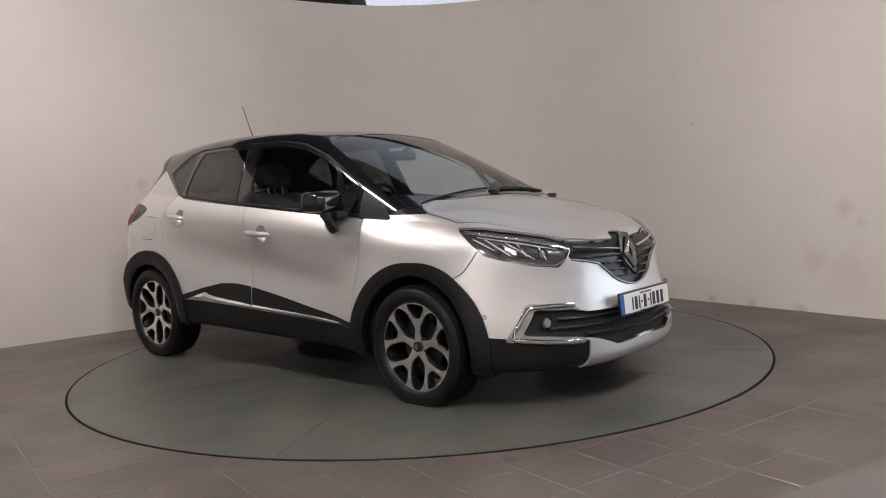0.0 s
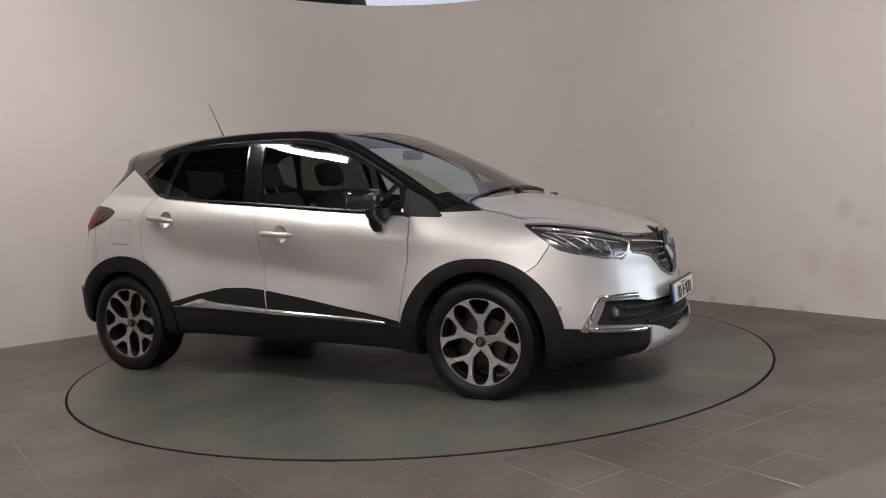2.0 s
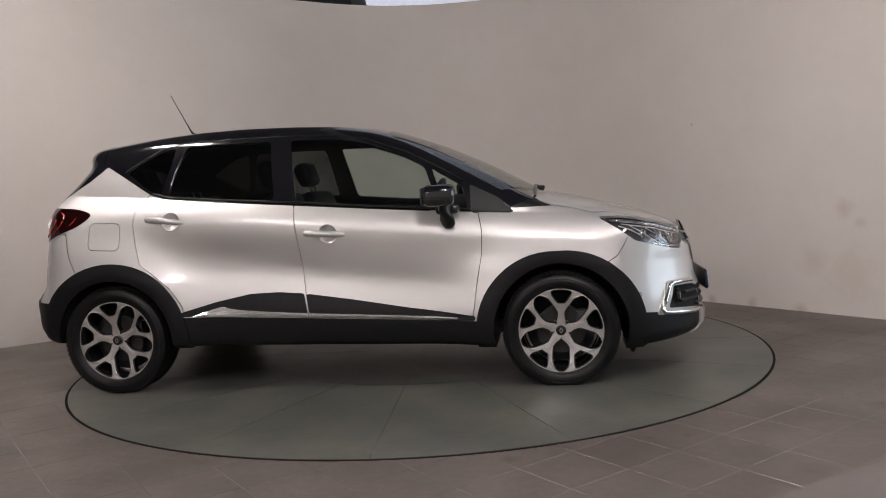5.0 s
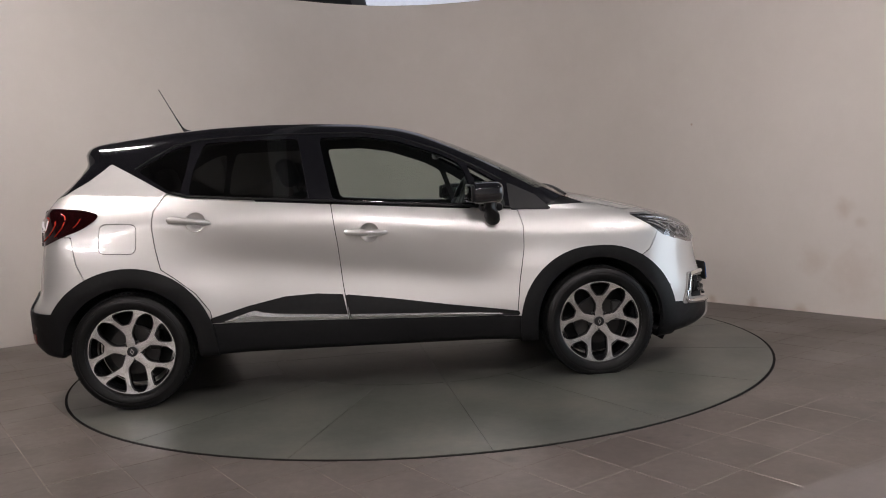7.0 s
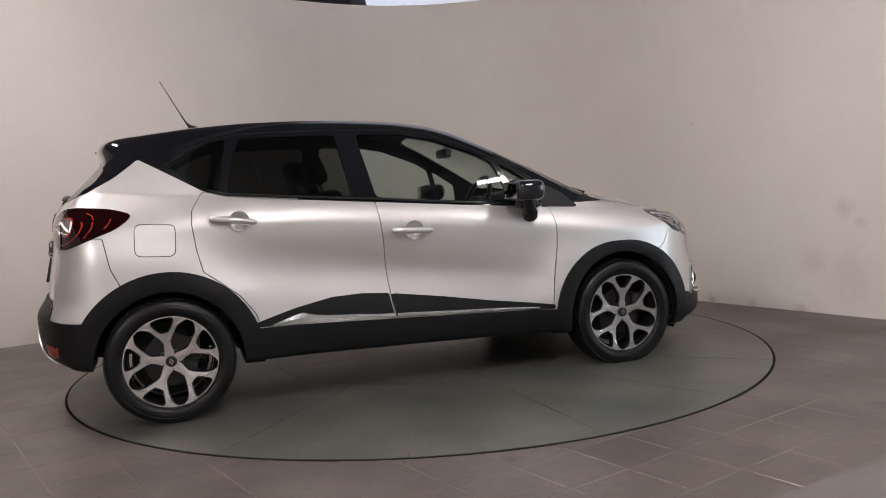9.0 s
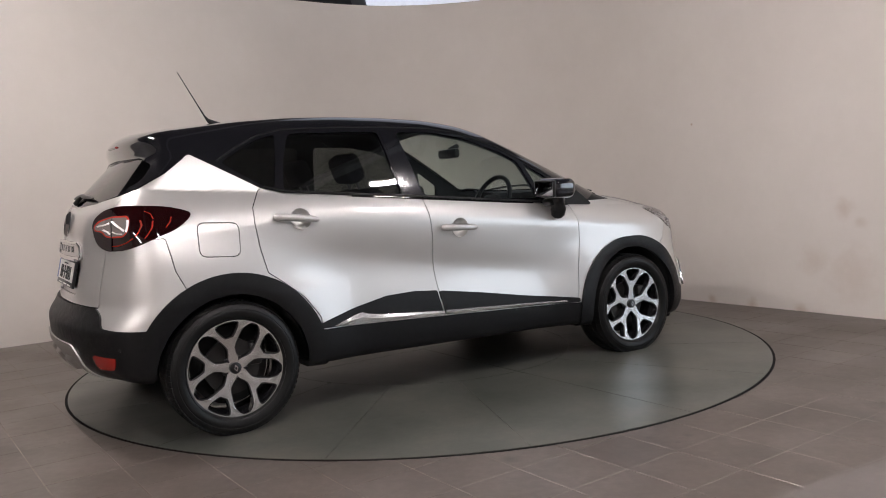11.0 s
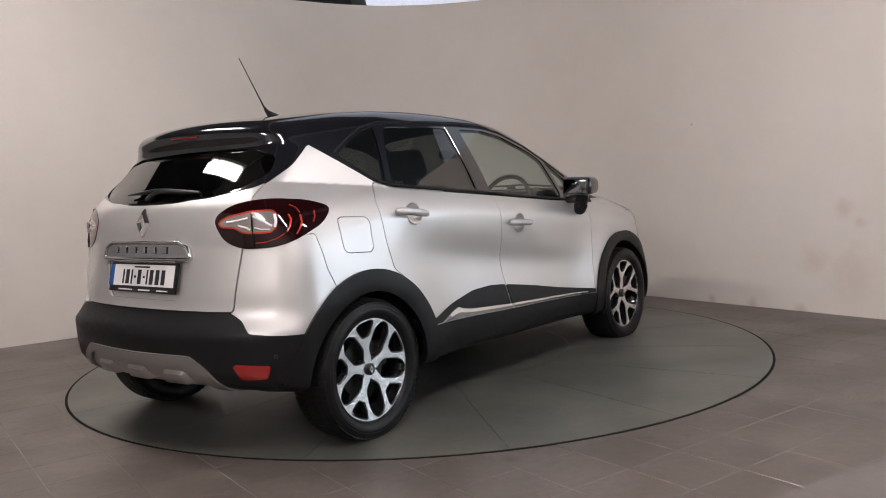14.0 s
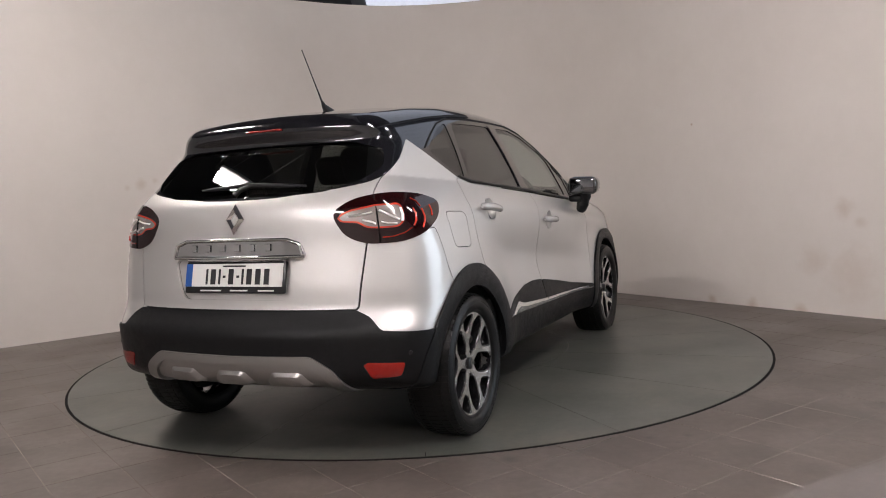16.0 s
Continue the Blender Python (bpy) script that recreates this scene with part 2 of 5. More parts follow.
def slab(bm, pts, depth, m=None, taper=1.0):
    """A flat polygon (x, y) given thickness along z, with its top drawn in by taper."""
    c = Vector((sum(p[0] for p in pts) / len(pts), sum(p[1] for p in pts) / len(pts)))
    lo = [Vector((p[0], p[1], 0)) for p in pts]
    hi = [Vector((c.x + (p[0] - c.x) * taper, c.y + (p[1] - c.y) * taper, depth)) for p in pts]
    if m is not None:
        lo, hi = [m @ v for v in lo], [m @ v for v in hi]
    a, b = [bm.verts.new(v) for v in lo], [bm.verts.new(v) for v in hi]
    bm.faces.new(a[::-1]), bm.faces.new(b)
    for i in range(len(pts)):
        j = (i + 1) % len(pts)
        bm.faces.new((a[i], a[j], b[j], b[i]))

# ---- the bay: floor, deck, curved wall ----
TILE_A, TILE_B = Vector((0.557, -0.8305, 0)), Vector((0.8305, 0.557, 0))   # the two joint directions
TILE = 0.3008
TABLE_R = 2.259
DECK_Z = 0.004
CORNER, BEND = Vector((0.75, 3.88)), 1.9
WALL_H, WALL_T = 3.02, 0.15


def floor_bed():
    bm = bmesh.new()
    for y in (-9.0,):
        v = [bm.verts.new(p) for p in ((-13, -9, -0.0009), (13, -9, -0.0009), (13, 17, -0.0009), (-13, 17, -0.0009))]
        bm.faces.new(v)
    return tagged(part("floor", bm, M_GROUT), "grey-brown square tiled showroom floor with pale joints", "floor", kind="structure")


def wall_line():
    """The wall in plan: two straight runs that meet in a wide curve."""
    da, db = Vector((-0.832, -0.555)), Vector((0.557, -0.8305))
    p, q = CORNER + da * BEND, CORNER + db * BEND
    centre = p + db * BEND
    pts = [p + da * s for s in (4.3, 4.0, 3.0, 2.0, 1.0, 0.4)]
    for k in range(33):
        a = math.pi / 2 * k / 32
        pts.append(centre - db * BEND * math.cos(a) - da * BEND * math.sin(a))
    return pts + [q + db * s for s in (0.4, 1.0, 2.0, 3.0, 3.5)]


def back_wall():
    bm = bmesh.new()
    pts = wall_line()
    rows = []
    for i, p in enumerate(pts):
        t = (pts[min(i + 1, len(pts) - 1)] - pts[max(i - 1, 0)]).normalized()
        o = p + Vector((-t.y, t.x)) * WALL_T
        rows.append([bm.verts.new((p.x, p.y, -0.01)), bm.verts.new((p.x, p.y, WALL_H)), bm.verts.new((o.x, o.y, WALL_H)), bm.verts.new((o.x, o.y, -0.01))])
    for a, b in zip(rows, rows[1:]):
        for k in range(3):
            bm.faces.new((a[k], a[k + 1], b[k + 1], b[k]))
    bmesh.ops.recalc_face_normals(bm, faces=bm.faces)
    return tagged(part("wall_back", bm, M_WALL, angle=60), "tall curved off-white painted wall with scuffs and stains", "wall", kind="structure")


def slab_wall(name, x0, y0, x1, y1, z0, z1, mat, label, kind="wall"):
    bm = bmesh.new()
    box(bm, (x0 + x1) / 2, (y0 + y1) / 2, (z0 + z1) / 2, x1 - x0, y1 - y0, z1 - z0)
    return tagged(part(name, bm, mat, smooth=False), label, kind, kind="structure")


FLOOR = floor_bed()
back_wall()
# hall shell, mostly unseen: added to shut out sky and bounce light
HALL_H = 5.4
slab_wall("wall_north", -9.4, 17, 9.4, 17.2, 0, HALL_H, M_HALL, "plain pale wall out of view, added to close the hall behind the bay")
slab_wall("wall_south", -9.4, -9.2, 9.4, -9, 0, HALL_H, M_HALL, "plain pale wall out of view, added to close the hall")
slab_wall("ceiling", -13.2, -9.2, 13.2, 17.2, HALL_H, HALL_H + 0.2, M_CEIL, "dark grey hall roof", "ceiling")


def glazed_wall(name, window, x, y0, y1, z0, z1):
    """A side wall of the hall with a window opening through it, mullions in it and daylight beyond."""
    bm = bmesh.new()
    box(bm, x, (-9.2 + y0) / 2, HALL_H / 2, 0.2, y0 + 9.2, HALL_H)
    box(bm, x, (17.2 + y1) / 2, HALL_H / 2, 0.2, 17.2 - y1, HALL_H)
    box(bm, x, (y0 + y1) / 2, z0 / 2, 0.2, y1 - y0, z0)
    box(bm, x, (y0 + y1) / 2, (z1 + HALL_H) / 2, 0.2, y1 - y0, HALL_H - z1)
    tagged(part(name, bm, M_HALL, smooth=False), "plain pale wall out of view, added to close the hall with a wide window", "wall", kind="structure")
    root = tagged(empty(window, pose(x, (y0 + y1) / 2, z0)), "wide window with dark metal mullions and daylight outside", "window", kind="structure")
    n = 4
    for k in range(n + 1):
        bm = bmesh.new()
        box(bm, 0, (k / n - 0.5) * (y1 - y0), (z1 - z0) / 2, 0.08, 0.07, z1 - z0)
        part("mullion", bm, M_STEEL, root, smooth=False)
    for k in range(3):
        bm = bmesh.new()
        box(bm, 0, 0, (z1 - z0) * k / 2, 0.06, y1 - y0, 0.07)
        part("transom", bm, M_STEEL, root, smooth=False)
    s = 0.5 if x > 0 else -0.5
    bm = bmesh.new()
    box(bm, x + s, (y0 + y1) / 2, (z0 + z1) / 2, 0.02, (y1 - y0) * 1.3, (z1 - z0) * 1.3)
    tagged(part("backdrop", bm, M_SKYPANE, smooth=False), "bright daylight outside the window", "backdrop", kind="structure")


glazed_wall("wall_east", "window_1", 9.5, -5.5, 2.5, 0.6, 4.4)
slab_wall("wall_west", -9.6, -9.2, -9.4, 17.2, 0, HALL_H, M_HALL, "plain pale wall out of view, added to close the hall")


def roof_light(x, y, w, d, sheet=M_ROOFLIGHT):
    bm = bmesh.new()
    n = int(w / 0.12)
    prev = None
    for k in range(n + 1):                                   # corrugated sheet
        px = x - w / 2 + w * k / n
        pz = HALL_H - 0.05 + (0.02 if k % 2 else 0.0)
        row = [bm.verts.new((px, y - d / 2, pz)), bm.verts.new((px, y + d / 2, pz))]
        if prev:
            bm.faces.new((prev[0], prev[1], row[1], row[0]))
        prev = row
    ob = part("roof_light", bm, sheet, smooth=False)
    return tagged(ob, "translucent corrugated roof light letting in bluish daylight", "roof light", group="roof lights", kind="structure")


roof_light(1.2, 14.2, 4.2, 5.4)
roof_light(-4.6, 14.2, 4.0, 5.4)
roof_light(6.8, 14.2, 4.0, 5.4)
# unseen roof lights, added for the bluish reflection in the windscreen
roof_light(1.2, 4.6, 4.2, 5.0, M_ROOFLIGHT_DULL)
roof_light(6.8, 4.6, 4.0, 5.0, M_ROOFLIGHT_DULL)


def roof_beam(x, y0, y1, w, h):
    bm = bmesh.new()
    box(bm, x, (y0 + y1) / 2, HALL_H - 0.06 - h / 2, w, y1 - y0, 0.02)
    box(bm, x, (y0 + y1) / 2, HALL_H - 0.06 - h, w, y1 - y0, 0.02)
    box(bm, x, (y0 + y1) / 2, HALL_H - 0.06 - h / 2, 0.02, y1 - y0, h)
    return tagged(part("roof_beam", bm, M_STEEL, smooth=False), "grey steel roof beam under the roof lights", "beam", group="roof beams", kind="structure")


roof_beam(-0.95, -9, 17, 0.26, 0.34)
roof_beam(3.45, -9, 17, 0.20, 0.30)


# ---- turntable ----
def turntable():
    root = empty("turntable", pose(0, 0, 0))
    bm = bmesh.new()
    lathe(bm, [(0.001, -0.006), (1.2, -0.006), (TABLE_R - 0.010, -0.006), (TABLE_R - 0.010, -0.10)], 128, "Z")
    bmesh.ops.recalc_face_normals(bm, faces=bm.faces)
    part("deck_frame", bm, M_GAP, root)
    r1, n, g = TABLE_R - 0.006, 10, 0.0016

    def plate(rows):
        bm = bmesh.new()
        top = [bm.verts.new((x, y, DECK_Z)) for x, y in rows]
        low = [bm.verts.new((x, y, DECK_Z - 0.010)) for x, y in rows]
        bm.faces.new(top)
        for i in range(len(top)):
            j = (i + 1) % len(top)
            bm.faces.new((top[i], low[i], low[j], top[j]))
        bmesh.ops.recalc_face_normals(bm, faces=bm.faces)
        part("deck_plate", bm, M_TABLE, root, smooth=False)

    for k in range(16):
        a0, a1 = radians(-86.5 + 22.5 * k), radians(-64.0 + 22.5 * k)
        out = [(r1 * math.cos(a0 + (a1 - a0) * i / n), r1 * math.sin(a0 + (a1 - a0) * i / n)) for i in range(n + 1)]
        inn = [(1.0 * math.cos(a0 + (a1 - a0) * i / 4), 1.0 * math.sin(a0 + (a1 - a0) * i / 4)) for i in range(5)]
        m = Vector((math.cos((a0 + a1) / 2), math.sin((a0 + a1) / 2)))
        rows = []
        for x, y in out + inn[::-1]:
            p = Vector((x, y))
            side = p - m * p.dot(m)
            if side.length > 0:
                far = abs(math.atan2(m.cross(p), m.dot(p))) > (a1 - a0) / 2 - 0.002
                p = p - side.normalized() * (g if far else 0)
            rows.append((p.x, p.y))
        plate(rows)
    for k in range(4):
        a0 = radians(-86.5 + 90 * k)
        arc = [(0.997 * math.cos(a0 + 0.002 + (math.pi / 2 - 0.004) * i / 14), 0.997 * math.sin(a0 + 0.002 + (math.pi / 2 - 0.004) * i / 14)) for i in range(15)]
        plate([(0.0012 * math.cos(a0 + 0.785), 0.0012 * math.sin(a0 + 0.785))] + arc)
    return tagged(root, "round grey painted vehicle turntable of worn plates set in the floor", "turntable")


TABLE = turntable()
# black ring laid over the joint; the gap's shade is in its colour
bm = bmesh.new()
lathe(bm, [(TABLE_R - 0.06, 0.0015), (TABLE_R + 0.004, 0.0015), (TABLE_R + 0.005, 0.0022), (TABLE_R + 0.009, 0.0022), (TABLE_R + 0.010, -0.02)], 192, "Z")
tagged(part("turntable_rim", bm, M_GAP), "thin black ring drawn for the dark gap around the turntable", "rim", kind="structure")

# ---- the car's outer skin: one smooth solid, cut into panels ----
def curve(pairs, soft=0.03):
    """A smooth function through (at, value) pairs."""
    xs, ys = np.array(pairs, float).T
    grid = np.linspace(xs[0] - 0.3, xs[-1] + 0.3, 900)
    step = grid[1] - grid[0]
    v = np.interp(grid, xs, ys)
    lo, hi = (ys[1] - ys[0]) / (xs[1] - xs[0]), (ys[-1] - ys[-2]) / (xs[-1] - xs[-2])
    v = np.where(grid < xs[0], ys[0] + lo * (grid - xs[0]), np.where(grid > xs[-1], ys[-1] + hi * (grid - xs[-1]), v))
    n = max(1, int(3 * soft / step))
    k = np.exp(-0.5 * (np.arange(-n, n + 1) * step / soft) ** 2)
    v = np.convolve(np.pad(v, n, mode="edge"), k / k.sum(), mode="valid")
    return lambda q: np.interp(q, grid, v)


TOP = curve([(-2.1, 1.40), (-1.66, 1.468), (-1.52, 1.485), (-1.38, 1.506), (-1.1, 1.538), (-0.83, 1.556), (-0.55, 1.56), (-0.27, 1.553), (0.016, 1.537), (0.23, 1.508),
             (0.373, 1.470), (0.587, 1.390), (0.766, 1.312), (0.947, 1.22), (1.128, 1.12), (1.235, 1.062), (1.313, 1.048), (1.425, 1.023), (1.538, 0.993), (1.689, 0.956),
             (1.841, 0.908), (1.993, 0.848), (2.088, 0.797), (2.153, 0.755), (2.3, 0.6)], 0.035)
CROWN = curve([(-2.0, 0.12), (-0.1, 0.10), (0.3, 0.12), (0.7, 0.21), (1.1, 0.17), (1.4, 0.105), (1.7, 0.11), (2.1, 0.18)], 0.1)
NOSE = curve([(0.1, 2.05), (0.2, 2.14), (0.25, 2.172), (0.36, 2.172), (0.46, 2.155), (0.55, 2.125), (0.65, 2.105), (0.72, 2.10), (0.78, 2.09), (0.85, 2.06), (0.95, 2.03), (1.6, 1.9)], 0.02)
TAIL = curve([(0.1, -1.80), (0.25, -1.90), (0.3, -1.935), (0.41, -1.966), (0.52, -1.972), (0.565, -1.974), (0.60, -1.945), (0.65, -1.915), (0.735, -1.908), (0.83, -1.89), (0.92, -1.875), (1.02, -1.868),
              (1.09, -1.85), (1.15, -1.80), (1.2, -1.745), (1.30, -1.645), (1.345, -1.595), (1.375, -1.605), (1.42, -1.625), (1.47, -1.625), (1.7, -1.57)], 0.020)
SIDE = curve([(0.1, 0.70), (0.2, 0.765), (0.27, 0.80), (0.35, 0.815), (0.45, 0.818), (0.55, 0.810), (0.66, 0.800), (0.78, 0.802), (0.88, 0.812), (0.95, 0.808), (1.02, 0.795), (1.10, 0.77), (1.3, 0.70), (1.7, 0.56)], 0.03)
BELT = curve([(-1.8, 1.20), (-1.1, 1.15), (-0.66, 1.107), (-0.18, 1.066), (0.3, 1.02), (0.84, 0.978), (1.2, 0.955), (2.1, 0.90)], 0.1)
LIFT = curve([(0.3, 0.0), (0.5, 0.0), (0.9, 1.0), (1.7, 1.0)], 0.08)
HOUSE = curve([(-2.1, 0.60), (-1.8, 0.622), (-1.4, 0.668), (-1.1, 0.712), (-0.8, 0.742), (-0.4, 0.757), (0.1, 0.757), (0.6, 0.745), (1.0, 0.728), (1.3, 0.715), (2.2, 0.66)], 0.15)
SLIM = curve([(0.5, 0.0), (0.7, 0.0), (1.1, 0.02), (1.5, 0.05), (1.8, 0.12), (2.1, 0.21), (2.3, 0.26)], 0.1)
SLIM_R = curve([(-2.1, 0.20), (-1.9, 0.15), (-1.4, 0.085), (-1.0, 0.025), (-0.6, 0.0), (0.0, 0.0)], 0.1)
SLIMZ_R = curve([(0.1, 0.6), (0.4, 0.5), (0.65, 0.0), (0.86, -0.40), (1.07, 0.4), (1.34, 1.2), (1.6, 1.4)], 0.05)
SLIMZ = curve([(0.1, 0.25), (0.4, 0.25), (0.7, 0.6), (0.95, 0.95), (1.2, 1.2), (1.6, 1.5)], 0.05)
FLOORPAN = curve([(-2.0, 0.325), (-1.6, 0.315), (-0.9, 0.275), (0.85, 0.235), (1.5, 0.20), (2.2, 0.20)], 0.1)
AXLE_F, AXLE_R, HUB_Z = 1.303, -1.303, 0.31


def smax(a, b, k):
    h = np.maximum(k - np.abs(a - b), 0) / k
    return np.maximum(a, b) + h * h * k * 0.25


def half_width(x, z):
    w = SIDE(z - (BELT(x) - 1.03) * LIFT(z)) * (1 - SLIM(np.maximum(x, 0.5)) * SLIMZ(z) - SLIM_R(np.minimum(x, 0.0)) * SLIMZ_R(z))
    rise = z - BELT(x)
    house = HOUSE(x) - np.where(rise > 0, 0.36 * rise + 0.28 * rise ** 2, 0.85 * rise)
    w = -smax(-w, -house, 0.05)
    for ax in (AXLE_F, AXLE_R):
        r = np.hypot(x - ax, z - HUB_Z - 0.02)
        w = w + 0.048 * np.exp(-((r - 0.40) / np.where(r > 0.40, 0.20, 0.12)) ** 2) * np.clip((1.0 - z) / 0.35, 0, 1)
    # the doors draw in above the sill, deepest ahead of the rear arch
    dip = z - 0.665 + 0.15 * x
    w = w - 0.027 * np.exp(-(dip / np.where(dip > 0, 0.105, 0.16)) ** 2) * np.exp(-((x + 0.05) / 0.86) ** 4)
    return w


def skin(x, y, z):
    """Below zero inside the car."""
    v = np.abs(y)
    slope = (TOP(x + 0.01) - TOP(x - 0.01)) / 0.02
    top = (z - TOP(x) + CROWN(x) * v * v) / np.sqrt(1 + slope * slope)
    side = (v - half_width(x, z)) * 0.94
    nose = (x - NOSE(z) + 0.30 * v ** 2 + 0.55 * v ** 4) * 0.85
    tail = (TAIL(z) + 0.15 * v ** 2 + 0.20 * v ** 4 - x) * 0.85
    body = smax(smax(top, side, 0.075), FLOORPAN(x) - z, 0.03)
    body = smax(body, tail, 0.09)
    return smax(body, nose, 0.07)


def skin_normal(p):
    h = 0.004
    g = np.stack([skin(p[:, 0] + (h if i == 0 else 0), p[:, 1] + (h if i == 1 else 0), p[:, 2] + (h if i == 2 else 0))
                  - skin(p[:, 0] - (h if i == 0 else 0), p[:, 1] - (h if i == 1 else 0), p[:, 2] - (h if i == 2 else 0)) for i in range(3)], -1) / (2 * h)
    return g


def skin_mesh(h=0.0155):
    """Surface nets over a grid, drawn on to the skin: vertices and triangles."""
    xs, ys, zs = np.arange(-2.06, 2.28, h), (np.arange(-63, 64) + 0.5) * h, np.arange(0.13, 1.64, h)
    X, Y, Z = np.meshgrid(xs, ys, zs, indexing="ij")
    f = skin(X, Y, Z)
    s = f < 0
    c = [s[i:s.shape[0] - 1 + i, j:s.shape[1] - 1 + j, k:s.shape[2] - 1 + k] for i in (0, 1) for j in (0, 1) for k in (0, 1)]
    tot = sum(a.astype(int) for a in c)
    mixed = (tot > 0) & (tot < 8)
    index = -np.ones(mixed.shape, int)
    cells = np.argwhere(mixed)
    index[mixed] = np.arange(len(cells))
    v = np.stack([xs[cells[:, 0]], ys[cells[:, 1]], zs[cells[:, 2]]], -1) + h / 2
    quads = []
    for ax in range(3):
        a = np.moveaxis(s, ax, 0)
        cross = np.argwhere(a[:-1] != a[1:])
        inside = a[:-1][tuple(cross.T)]
        ijk = np.zeros_like(cross)
        o1, o2 = [q for q in range(3) if q != ax]
        ijk[:, ax], ijk[:, o1], ijk[:, o2] = cross[:, 0], cross[:, 1], cross[:, 2]
        e1, e2 = np.eye(3, dtype=int)[o1], np.eye(3, dtype=int)[o2]
        q = np.stack([index[tuple((ijk - d).T)] for d in (e1 * 0, e1, e1 + e2, e2)], -1)
        flip = inside if ax != 1 else ~inside
        q[~flip] = q[~flip][:, ::-1]
        quads.append(q)
    q = np.concatenate(quads)
    for _ in range(5):
        g = skin_normal(v)
        v = v - g * (skin(*v.T) / np.maximum((g * g).sum(1), 0.05))[:, None]
        if _ < 3:                                  # even the spacing out, along the surface only
            acc, cnt = np.zeros_like(v), np.zeros(len(v))
            for a in range(4):
                np.add.at(acc, q[:, a], v[q[:, (a + 1) % 4]]), np.add.at(cnt, q[:, a], 1)
            v = v + 0.5 * (acc / cnt[:, None] - v)
    return v, np.concatenate([q[:, [0, 1, 2]], q[:, [0, 2, 3]]])


def split(v, tri, phi):
    """Cuts the triangles where phi changes sign; gives the vertices, and the triangles inside and outside."""
    phi = np.where(np.abs(phi) < 1e-5, 1e-5, phi)
    neg = phi[tri] < 0
    k = neg.sum(1)
    inside, outside, mixed = tri[k == 3], tri[k == 0], tri[(k == 1) | (k == 2)]
    mneg = neg[(k == 1) | (k == 2)]
    if not len(mixed):
        return v, inside, outside
    lone = np.where(mneg.sum(1) == 1, mneg.argmax(1), (~mneg).argmax(1))
    r = np.arange(len(mixed))
    a, b, c = mixed[r, lone], mixed[r, (lone + 1) % 3], mixed[r, (lone + 2) % 3]
    e = np.sort(np.concatenate([np.stack([a, b], 1), np.stack([a, c], 1)]), 1)
    ue, inv = np.unique(e, axis=0, return_inverse=True)
    inv = inv.ravel()
    t = phi[ue[:, 0]] / (phi[ue[:, 0]] - phi[ue[:, 1]])
    nv = v[ue[:, 0]] + (v[ue[:, 1]] - v[ue[:, 0]]) * t[:, None]
    m1, m2 = len(v) + inv[:len(a)], len(v) + inv[len(a):]
    tip = np.stack([a, m1, m2], 1)
    rest = np.concatenate([np.stack([m1, b, c], 1), np.stack([m1, c, m2], 1)])
    one = mneg.sum(1) == 1
    two = np.concatenate([one, one])
    inside = np.concatenate([inside, tip[one], rest[~two]])
    outside = np.concatenate([outside, tip[~one], rest[two]])
    return np.concatenate([v, nv]), inside, outside


def poly(px, py, pts):
    """Signed distance from points to a closed polygon, below zero inside."""
    pts = np.array(pts, float)
    best, inside = np.full(len(px), 1e9), np.zeros(len(px), bool)
    for (ax, ay), (bx, by) in zip(pts, np.roll(pts, -1, 0)):
        ex, ey, wx, wy = bx - ax, by - ay, px - ax, py - ay
        t = np.clip((wx * ex + wy * ey) / (ex * ex + ey * ey + 1e-12), 0, 1)
        best = np.minimum(best, (wx - ex * t) ** 2 + (wy - ey * t) ** 2)
        hit = (ay > py) != (by > py)
        xi = ax + (py - ay) * ex / (ey if abs(ey) > 1e-9 else 1e-9)
        inside ^= hit & (px < xi)
    return np.where(inside, -1, 1) * np.sqrt(best)


def rounded(pts, r=0.02, n=4):
    """The polygon with its corners rounded."""
    pts, out = [Vector(p) for p in pts], []
    for i, p in enumerate(pts):
        a, b = pts[i - 1] - p, pts[(i + 1) % len(pts)] - p
        d = min(r, a.length * 0.45, b.length * 0.45)
        a, b = p + a.normalized() * d, p + b.normalized() * d
        for k in range(n + 1):
            t = k / n
            out.append(tuple(a * (1 - t) ** 2 + p * 2 * t * (1 - t) + b * t * t))
    return out


